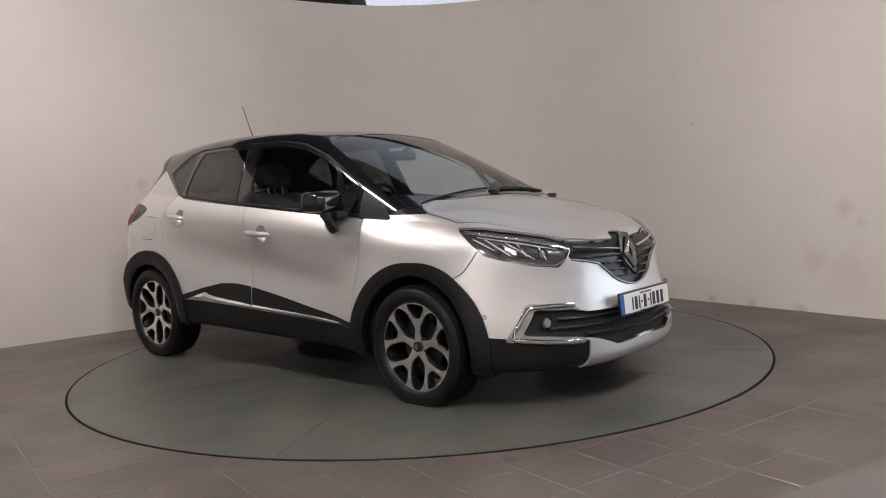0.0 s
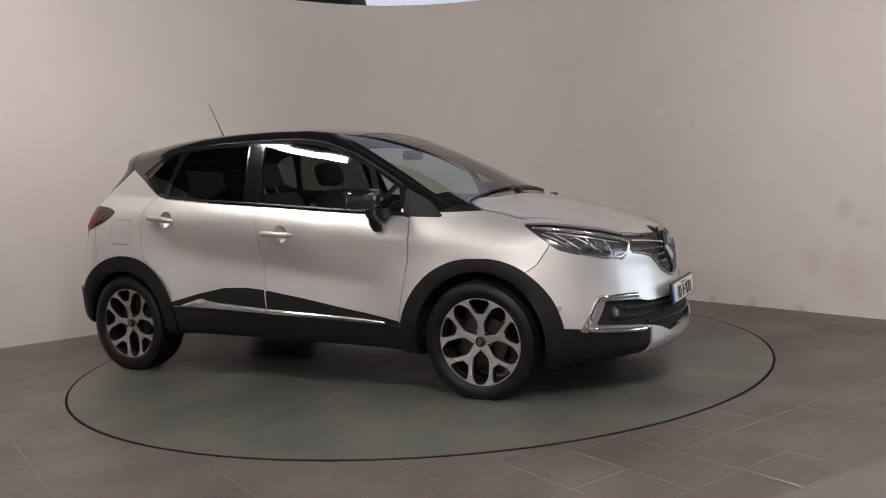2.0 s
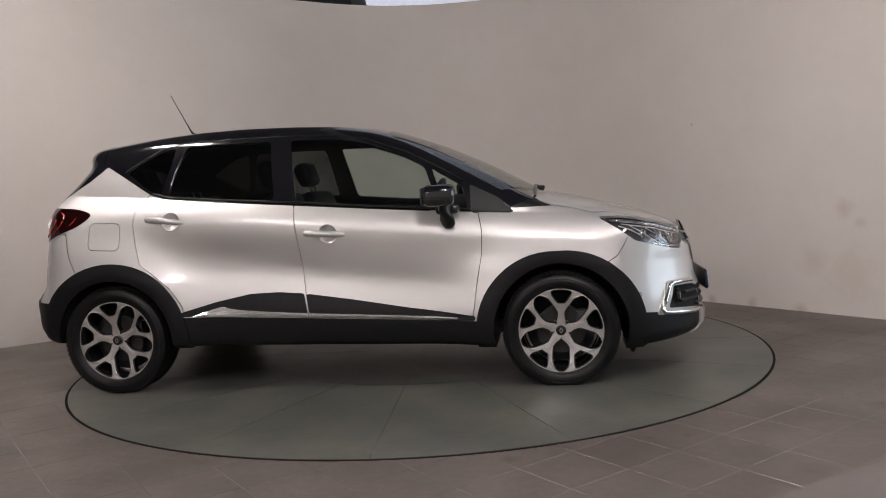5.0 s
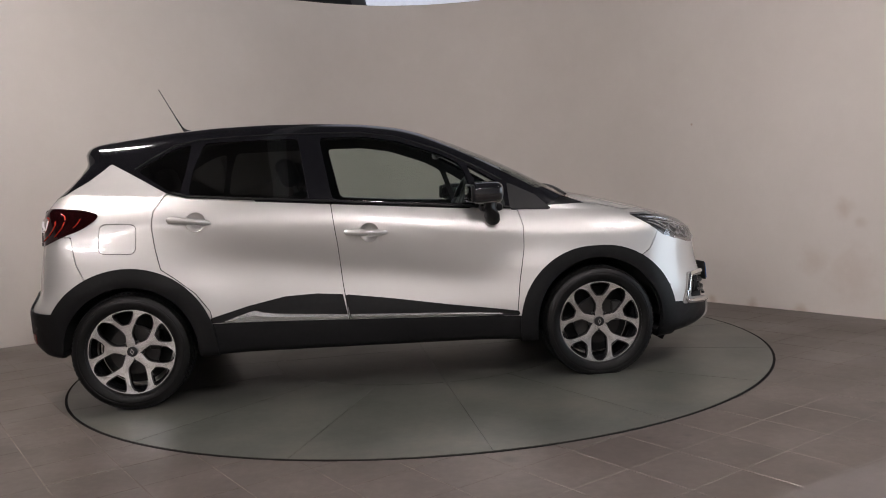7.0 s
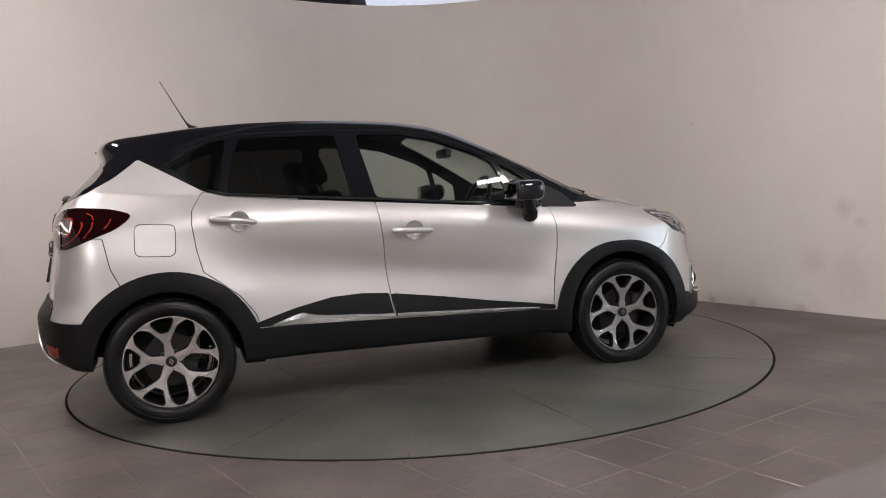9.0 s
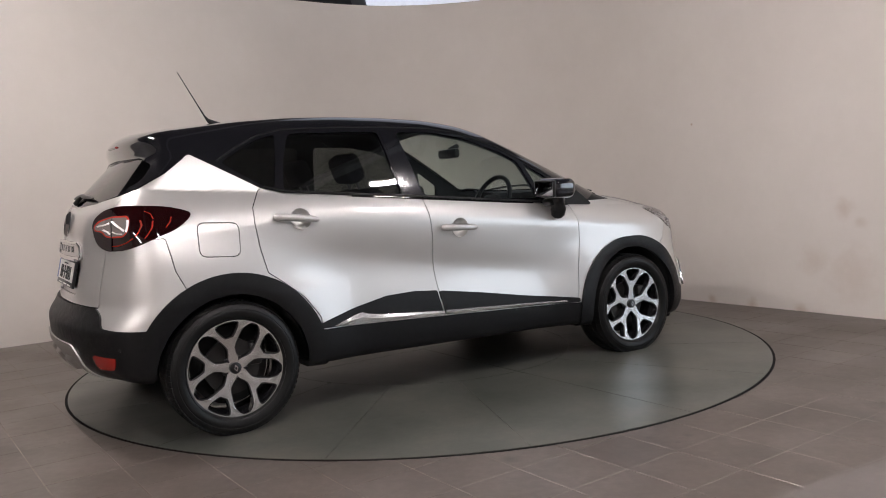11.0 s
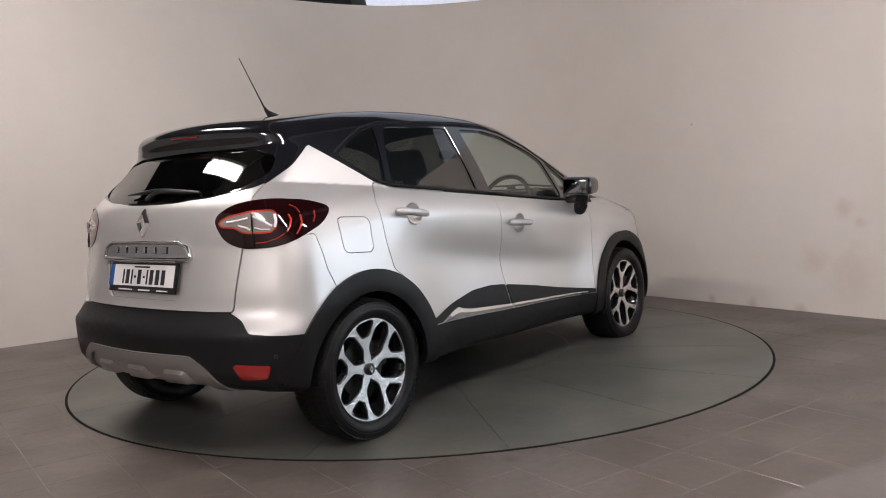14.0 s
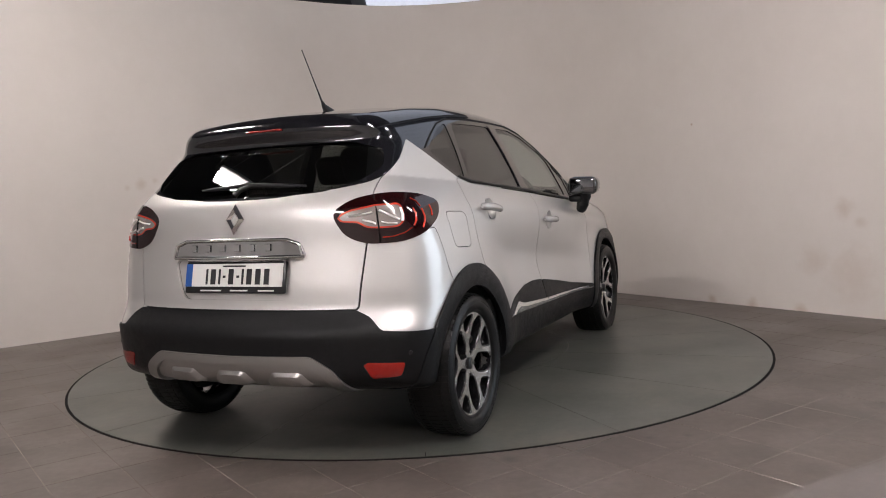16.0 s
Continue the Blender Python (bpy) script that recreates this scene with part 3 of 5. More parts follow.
def panel(name, v, tri, mat, parent, offset=0.0, rim=0.012, label="", only=0, calm=0):
    """A piece of the skin as a mesh with turned-in edges; only: -1 the right side, 1 the left."""
    if only:
        tri = tri[(v[tri][:, :, 1].mean(1) * only) > 0]
    if not len(tri):
        return None
    used, inv = np.unique(tri, return_inverse=True)
    tri, p = inv.reshape(-1, 3), v[used]
    nrm = skin_normal(p)
    nrm /= np.linalg.norm(nrm, axis=1)[:, None] + 1e-9
    for _ in range(calm):                          # even out the shading across a pane
        acc = nrm.copy()
        for a in range(3):
            np.add.at(acc, tri[:, a], nrm[tri[:, (a + 1) % 3]] + nrm[tri[:, (a + 2) % 3]])
        nrm = acc / np.linalg.norm(acc, axis=1)[:, None]
    if name == "rear_window":                      # this pane bends evenly, from side to side alone
        c = p - p.mean(0)
        ax = np.linalg.svd(c, full_matrices=False)[2]
        a = c @ ax[0]
        basis = np.stack([np.ones_like(a), a], -1)
        nrm = basis @ np.linalg.lstsq(basis, nrm, rcond=None)[0]
        nrm /= np.linalg.norm(nrm, axis=1)[:, None]
    p = p + nrm * offset
    faces = tri.tolist()
    e = np.concatenate([tri[:, [0, 1]], tri[:, [1, 2]], tri[:, [2, 0]]])
    se = np.sort(e, 1)
    _, first, count = np.unique(se, axis=0, return_index=True, return_counts=True)
    edge = e[first[count == 1]]
    if rim:
        bv = np.unique(edge)
        top = {int(b): len(p) + i for i, b in enumerate(bv)}
        low = {int(b): len(p) + len(bv) + i for i, b in enumerate(bv)}
        allp = np.concatenate([p, p[bv], p[bv] - nrm[bv] * rim])
        faces += [(top[int(b)], top[int(a)], low[int(a)], low[int(b)]) for a, b in edge]
    else:
        allp = p
    me = bpy.data.meshes.new(name)
    me.from_pydata(allp.tolist(), [], faces)
    me.materials.append(mat)
    me.shade_smooth()
    if rim:
        sharp = np.array([len(f) == 4 for f in faces])
        flags = np.ones(len(faces), bool)
        me.polygons.foreach_set("use_smooth", flags)
        loops = np.zeros((len(me.loops), 3))
        lv = np.empty(len(me.loops), int)
        me.loops.foreach_get("vertex_index", lv)
        full = np.concatenate([nrm, np.zeros((len(allp) - len(p), 3))])
        loops = full[lv]
        me.normals_split_custom_set(loops.tolist())
    else:
        me.normals_split_custom_set_from_vertices(nrm.tolist())
    ob = new(name, me)
    ob.parent = parent
    return tagged(ob, label)

# ---- the car ----
CAR = empty("car")
tagged(CAR, "silver compact crossover car with a black roof, parked on the turntable", "car")
SK_V, SK_T = skin_mesh()
PANELS = {}
SEAMS = []


def between(q, lo, hi):
    return np.maximum(lo - q, q - hi)


def mirror_poly(pts):
    """A half outline (distance from the middle, height), closed across the middle."""
    return list(pts) + [(-p, q) for p, q in reversed(pts)]


def cut(name, phi, gap=0.0, seam=False):
    """Takes the region phi < 0 out of the skin that is left; phi: a function of x, v = |y| and z."""
    global SK_V, SK_T
    x, y, z = SK_V.T
    SK_V, PANELS[name], SK_T = split(SK_V, SK_T, phi(x, np.abs(y), z) + gap)
    if seam:
        SEAMS.append(phi)


def wheel_r(x, z, ax):
    return np.hypot(x - ax, z - HUB_Z)


def diag(x, v):
    return (x - v) * 0.70711


def rdiag(x, v):
    return (-x - v) * 0.70711


def region(axis, pts, lo=-9.0, hi=9.0, r=0.012):
    """A polygon seen from the side (y), the end (x), above (z) or a corner (u, r), kept to lo < x < hi."""
    pts = rounded(pts, r) if r else pts

    def phi(x, v, z):
        a, b = {"y": (x, z), "x": (v, z), "z": (x, v), "u": (diag(x, v), z), "r": (rdiag(x, v), z)}[axis]
        return np.maximum(poly(a, b, pts), between(x, lo, hi))
    return phi


SILL_TOP = [(-0.87, 0.478), (-0.666, 0.529), (-0.463, 0.567), (-0.292, 0.571), (-0.105, 0.552), (0.145, 0.514), (0.46, 0.459), (0.84, 0.404)]
MIDSEAM = [(-0.184, 1.062), (-0.159, 0.845), (-0.142, 0.621), (-0.117, 0.416)]

# openings for the wheels
cut("wheel_hole", lambda x, v, z: np.maximum(np.minimum(wheel_r(x, z, AXLE_F), wheel_r(x, z, AXLE_R)) - 0.368, 0.40 - v))
# black arch trims
cut("front_arch_trim", lambda x, v, z: np.maximum.reduce([wheel_r(x, z, AXLE_F) - 0.432 - 0.028 * np.abs(x - AXLE_F) / 0.45, 0.5 - v, x - 1.80]))
cut("rear_arch_trim", lambda x, v, z: np.maximum.reduce([wheel_r(x, z, AXLE_R) - 0.465, 0.5 - v, -1.80 - x]))
# black cladding along the sill
cut("rear_door_cladding", region("y", [(-0.87, 0.45)] + SILL_TOP[:4] + [(-0.145, 0.558), (-0.119, 0.417), (-0.785, 0.447)], -1.0, 1.0, 0.006), 0.0015)
cut("front_door_cladding", region("y", [(-0.136, 0.556)] + SILL_TOP[4:] + [(0.84, 0.375), (0.733, 0.380), (-0.112, 0.417)], -1.0, 1.0, 0.006), 0.0015)
cut("sill", region("y", [(-0.95, 0.1)] + [(-0.95, 0.45), (-0.785, 0.446), (-0.119, 0.416), (0.733, 0.379), (0.95, 0.372), (0.95, 0.1)], -1.0, 1.0, 0), 0.001)
# nose
LOW_GRILLE = region("x", mirror_poly([(0.0, 0.315), (0.26, 0.303), (0.39, 0.345), (0.476, 0.361), (0.698, 0.390), (0.639, 0.506), (0.481, 0.496), (0.40, 0.478), (0.0, 0.470)]), 1.5, 9, 0.008)
cut("lower_grille", LOW_GRILLE)
cut("fog_lamp_surround", region("x", [(0.45, 0.333), (0.53, 0.333), (0.755, 0.362), (0.665, 0.537), (0.50, 0.530), (0.452, 0.495)], 1.5, 9, 0.015))
cut("front_skid_plate", region("x", mirror_poly([(0.0, 0.225), (0.44, 0.205), (0.432, 0.352), (0.36, 0.336), (0.262, 0.297), (0.0, 0.308)]), 1.7, 9, 0.01))
LOW_NOSE = curve([(-0.1, 0.30), (0.0, 0.30), (0.43, 0.343), (0.53, 0.334), (0.75, 0.378), (0.85, 0.395)], 0.01)
cut("front_lower_bumper", lambda x, v, z: np.maximum.reduce([z - LOW_NOSE(v), 1.5 - x, 0.203 - z]))
GRILLE = region("x", mirror_poly([(0.0, 0.566), (0.08, 0.576), (0.185, 0.620), (0.28, 0.702), (0.445, 0.734), (0.46, 0.79), (0.40, 0.824), (0.2, 0.806), (0.085, 0.806), (0.06, 0.842), (0.0, 0.846)]), 1.8, 9, 0.012)
HEADLAMP = region("u", [(0.575, 0.913), (0.694, 0.911), (0.832, 0.890), (0.997, 0.859), (1.119, 0.822), (1.149, 0.794), (1.096, 0.748), (1.053, 0.700), (0.911, 0.719), (0.775, 0.749), (0.69, 0.775), (0.635, 0.826), (0.589, 0.882)], 1.3, 9, 0.015)
cut("headlamp", HEADLAMP)
cut("grille", GRILLE)
HOOD = region("z", [(1.268, -0.9), (1.268, 0.0), (1.235, 0.35), (1.150, 0.590), (1.30, 0.667), (1.509, 0.682), (1.73, 0.556), (1.958, 0.400), (2.02, 0.25), (2.045, 0.10), (2.05, 0.0), (2.05, -0.9)], 1.0, 9, 0.02)
HOOD_F = lambda x, v, z: np.maximum.reduce([HOOD(x, v, z), 0.74 - z])
cut("bonnet", HOOD_F, 0.0045, True)
# glass
WIND = region("z", [(1.232, -0.9), (1.232, 0.0), (1.205, 0.33), (1.125, 0.54), (1.01, 0.668), (0.68, 0.588), (0.37, 0.508), (0.325, 0.44), (0.30, 0.0), (0.30, -0.9)], 0, 9, 0.03)
cut("windscreen", lambda x, v, z: np.maximum(WIND(x, v, z), 0.98 - z))
cut("rear_window", region("x", mirror_poly([(0.0, 1.122), (0.25, 1.124), (0.40, 1.132), (0.54, 1.168), (0.602, 1.222), (0.572, 1.305), (0.43, 1.343), (0.0, 1.350)]), -9, -1.2, 0.03))
cut("front_door_glass", region("y", [(-0.235, 1.440), (0.012, 1.436), (0.206, 1.402), (0.455, 1.312), (0.564, 1.252), (0.650, 1.020), (0.178, 1.050), (-0.172, 1.085)], -1, 1, 0.03))
cut("mirror_glass_quarter", region("y", [(0.603, 1.243), (0.780, 1.130), (0.815, 0.995), (0.690, 1.016)], 0, 1.2, 0.012))
cut("rear_door_glass", region("y", [(-0.875, 1.440), (-0.599, 1.443), (-0.350, 1.441), (-0.305, 1.094), (-0.661, 1.124), (-0.965, 1.152), (-0.935, 1.296)], -1.2, 1, 0.03))
cut("quarter_glass", region("y", [(-1.245, 1.300), (-1.155, 1.355), (-1.043, 1.414), (-0.945, 1.438), (-0.972, 1.296), (-1.008, 1.160), (-1.075, 1.182)], -1.5, 0, 0.02))
cut("door_pillar", region("y", [(-0.335, 1.446), (-0.255, 1.446), (-0.190, 1.082), (-0.290, 1.090)], -1, 1, 0.004))
cut("mirror_sail", region("y", [(0.825, 1.130), (0.984, 1.050), (1.074, 0.967), (1.06, 0.957), (0.830, 0.972)], 0.5, 1.2, 0.012), 0.0015)
# black roof with the pillars
ROOF = region("y", [(-1.391, 1.349), (-1.286, 1.289), (-1.082, 1.168), (-0.967, 1.137), (-0.661, 1.108), (-0.183, 1.068), (0.304, 1.022), (0.835, 0.977), (0.99, 0.968), (1.15, 1.035),
                    (1.20, 1.02), (1.25, 1.05), (1.30, 1.8), (-2.3, 1.8), (-2.3, 1.112), (-1.83, 1.112), (-1.803, 1.128), (-1.651, 1.188), (-1.513, 1.261)], -3, 3, 0.006)
TAILGATE_UP = lambda x, v, z: np.maximum(ROOF(x, v, z), x + 1.405 + 0.02 * v)
cut("spoiler", TAILGATE_UP, 0.0022, True)
cut("roof", ROOF)
cut("cowl", lambda x, v, z: np.maximum.reduce([HOOD_F(x, v, z) * -1 + 0.002, 1.0 - x, x - 1.30, 0.985 - z]))
# tail
CLEAR = region("r", [(0.942, 1.025), (0.900, 1.045), (0.800, 1.064), (0.712, 1.064), (0.700, 1.044), (0.700, 1.002), (0.722, 0.982), (0.800, 0.980), (0.840, 0.984), (0.872, 1.006), (0.930, 1.010)], -9, -1.2, 0.012)
cut("lamp_clear_insert", CLEAR)
cut("lamp_light_ring", lambda x, v, z: CLEAR(x, v, z) - 0.007)
GARNISH = region("x", mirror_poly([(0.0, 0.866), (0.352, 0.866), (0.325, 0.925), (0.27, 0.948), (0.0, 0.951)]), -9, -1.5, 0.012)
cut("tailgate_garnish", GARNISH)
cut("tail_lamp", region("r", [(0.972, 1.043), (0.89, 1.094), (0.802, 1.112), (0.712, 1.116), (0.571, 1.102), (0.472, 1.066), (0.508, 1.000), (0.626, 0.937), (0.716, 0.914), (0.845, 0.911), (0.925, 0.945)], -9, -1.2, 0.05))
cut("rear_reflector", region("r", [(0.915, 0.446), (0.752, 0.438), (0.765, 0.386), (0.875, 0.381)], -9, -1.5, 0.01))
cut("rear_skid_hollow", region("x", mirror_poly([(0.0, 0.28), (0.470, 0.28), (0.465, 0.345), (0.43, 0.398), (0.375, 0.436), (0.0, 0.433)]), -9, -1.5, 0.02))
cut("rear_skid_plate", region("x", mirror_poly([(0.0, 0.315), (0.545, 0.315), (0.522, 0.350), (0.479, 0.418), (0.39, 0.474), (0.0, 0.470)]), -9, -1.5, 0.02))
LOW_TAIL = curve([(-0.1, 0.648), (0.565, 0.648), (0.624, 0.618), (0.675, 0.568), (0.82, 0.555), (0.95, 0.55)], 0.006)
cut("rear_lower_bumper", lambda x, v, z: np.maximum.reduce([z - LOW_TAIL(v), x + 1.45, 0.305 - z]))
cut("plate_pocket", region("x", mirror_poly([(0.0, 0.694), (0.275, 0.694), (0.305, 0.735), (0.345, 0.862), (0.0, 0.864)]), -9, -1.5, 0.03), 0.0, True)
TAILGATE = region("x", mirror_poly([(0.0, 0.652), (0.570, 0.652), (0.587, 0.827), (0.613, 1.042), (0.612, 1.19), (0.0, 1.19)]), -9, -1.5, 0.01)
cut("tailgate", TAILGATE, 0.0022, True)
R_BUMP = region("y", [(-1.578, 0.96), (-1.551, 0.809), (-1.500, 0.70), (-1.55, 0.5), (-2.3, 0.5), (-2.3, 0.96)], -9, -1.3, 0.0)
cut("rear_bumper", lambda x, v, z: np.maximum(R_BUMP(x, v, z), 0.0030 - TAILGATE(x, v, z)), 0.0022)
SEAMS.append(R_BUMP)
# doors, flap, wings, nose
HANDLES = lambda x, v, z: np.maximum(np.minimum(np.hypot(x + 0.917, (z - 1.004) * 1.05), np.hypot(x - 0.020, (z - 0.893) * 1.05)) - 0.0535, 0.5 - v)
cut("rear_handle_recess", lambda x, v, z: np.maximum(HANDLES(x, v, z), x + 0.4))
cut("front_handle_recess", HANDLES)
FRONT_DOOR = region("y", [MIDSEAM[0], (0.304, 1.018), (0.835, 0.974), (0.872, 0.968), (0.891, 0.877), (0.887, 0.749), (0.850, 0.56), (0.825, 0.38), (-0.117, 0.38)] + MIDSEAM[:0:-1], -1, 2, 0.006)
REAR_DOOR = region("y", [(-1.086, 1.166), (-0.967, 1.134), (-0.661, 1.104), MIDSEAM[0]] + MIDSEAM[1:] + [(-0.117, 0.38), (-0.85, 0.40), (-0.865, 0.515), (-0.939, 0.619), (-1.038, 0.702), (-1.114, 0.758), (-1.139, 0.874), (-1.153, 0.998), (-1.146, 1.074)], -2, 1, 0.006)
cut("front_door", FRONT_DOOR, 0.0022, True)
cut("rear_door", REAR_DOOR, 0.0022, True)
FLAP = region("y", [(-1.427, 1.020), (-1.233, 1.008), (-1.241, 0.850), (-1.433, 0.862)], -2, 0, 0.035)
cut("fuel_flap", FLAP, 0.0015, True)
F_BUMP = region("y", [(1.70, 0.83), (1.665, 0.764), (1.624, 0.703), (1.557, 0.662), (1.557, 0.3), (2.4, 0.3), (2.4, 0.83)], 1.4, 9, 0.0)
cut("front_bumper", lambda x, v, z: np.maximum(F_BUMP(x, v, z), 0.0024 - HOOD_F(x, v, z)), 0.0022)
SEAMS.append(F_BUMP)
SEAMED = lambda x, v, z: np.maximum.reduce([0.0024 - s(x, v, z) for s in SEAMS])
cut("front_wing", lambda x, v, z: np.maximum.reduce([SEAMED(x, v, z), 0.6 - x, 0.36 - z]))
cut("rear_quarter", lambda x, v, z: np.maximum.reduce([SEAMED(x, v, z), x + 0.6, 0.40 - z]))
PANELS["underbody"] = SK_T

GLASS_PARTS = ("windscreen", "rear_window", "front_door_glass", "mirror_glass_quarter", "rear_door_glass", "quarter_glass", "wheel_hole", "headlamp")


def both(name, mat, offset=0.0, rim=0.012, label=""):
    calm = 40 if name in GLASS_PARTS else 0
    a = panel(name, SK_V, PANELS[name], mat, CAR, offset, rim, label, -1, calm)
    b = panel(name, SK_V, PANELS[name], mat, CAR, offset, rim, label, 1, calm)
    return a, b


def single(name, mat, offset=0.0, rim=0.012, label=""):
    return panel(name, SK_V, PANELS[name], mat, CAR, offset, rim, label, 0, 60 if name in GLASS_PARTS else 0)


def car_skin():
    for n in ("front_door", "rear_door", "front_wing", "rear_quarter", "fuel_flap"):
        both(n, M_PAINT, label="silver painted panel")
    both("rear_bumper", M_PAINT, label="silver painted bumper corner")
    for n in ("bonnet", "front_bumper", "tailgate"):
        single(n, M_PAINT, label="silver painted panel")
    both("front_arch_trim", M_PLASTIC, 0.014, 0.03, "black plastic wheel arch trim")
    both("rear_arch_trim", M_PLASTIC, 0.014, 0.03, "black plastic wheel arch trim")
    both("sill", M_PLASTIC, 0.004, 0.02, "black plastic sill")
    both("front_door_cladding", M_PLASTIC, 0.004, 0.02, "black plastic door cladding")
    both("rear_door_cladding", M_PLASTIC, 0.004, 0.02, "black plastic door cladding")
    single("front_lower_bumper", M_PLASTIC, 0.003, 0.02, "black plastic lower bumper")
    single("rear_lower_bumper", M_PLASTIC, 0.010, 0.03, "black plastic lower bumper")
    single("front_skid_plate", M_HANDLE, 0.014, 0.03, "satin silver skid plate")
    single("rear_skid_plate", M_SATIN, 0.018, 0.03, "satin silver skid plate")
    single("rear_skid_hollow", M_SATIN, 0.004, 0.0, "satin silver hollow of the skid plate")
    both("fog_lamp_surround", M_SATIN, 0.008, 0.03, "chrome fog lamp frame")
    single("lower_grille", M_TRIM, -0.030, 0.0)
    single("grille", M_TRIM, -0.022, 0.0)
    single("roof", M_BLACK, 0.0, 0.012, "gloss black roof")
    single("spoiler", M_BLACK, 0.002, 0.012, "gloss black rear spoiler")
    single("cowl", M_PLASTIC, -0.004, 0.0, "black plastic cowl under the windscreen")
    both("door_pillar", M_BLACK, 0.001, 0.012, "satin black door pillar")
    both("mirror_sail", M_PLASTIC, 0.003, 0.012)
    single("windscreen", M_GLASS, -0.002, 0.0, "clear windscreen")
    single("rear_window", M_PRIVACY, -0.003, 0.0, "dark privacy glass")
    both("front_door_glass", M_GLASS, -0.004, 0.0, "clear door glass")
    both("mirror_glass_quarter", M_GLASS, -0.004, 0.0)
    both("rear_door_glass", M_PRIVACY, -0.004, 0.0, "dark privacy glass")
    both("quarter_glass", M_PRIVACY, -0.003, 0.0, "dark privacy glass")
    both("headlamp", M_LENS, 0.001, 0.02, "clear headlamp lens")
    for s, lamp in zip((-1, 1), both("tail_lamp", M_REDDARK, 0.004, 0.02, "dark red tail lamp")):
        panel("lamp_clear_insert", SK_V, PANELS["lamp_clear_insert"], M_CLEAR, lamp, 0.004, 0.01, "clear lamp insert", s)
        panel("lamp_light_ring", SK_V, PANELS["lamp_light_ring"], M_REDGLOW, lamp, 0.0045, 0.01, "bright red light ring", s)
    single("tailgate_garnish", M_CHROMESHADE, 0.012, 0.02, "chrome tailgate garnish")
    single("plate_pocket", M_PAINT, -0.014, 0.0, "silver hollow round the number plate")
    both("rear_reflector", M_REFLECTOR, 0.012, 0.02, "red bumper reflector")
    inner = np.concatenate([t for n, t in PANELS.items() if n not in GLASS_PARTS and "recess" not in n])
    panel("liner", SK_V, inner, M_DARK, CAR, -0.024, 0.0, "dark inner shell")


car_skin()

# ---- wheels ----
from mathutils.geometry import tessellate_polygon

# half outlines of the openings in a wheel face: (along, across) and (across, up)
LONG_POCKET = [(0.052, 0.010), (0.066, 0.026), (0.086, 0.0425), (0.106, 0.0465), (0.137, 0.0475), (0.166, 0.0470), (0.184, 0.0435), (0.205, 0.032), (0.2195, 0.016)]
SHORT_POCKET = [(0.034, 0.2185), (0.052, 0.2135), (0.0565, 0.204), (0.052, 0.188), (0.034, 0.160), (0.019, 0.1435)]


FACE_IN = 0.013                                        # how far the wheel face sits inside the tyre's bulge


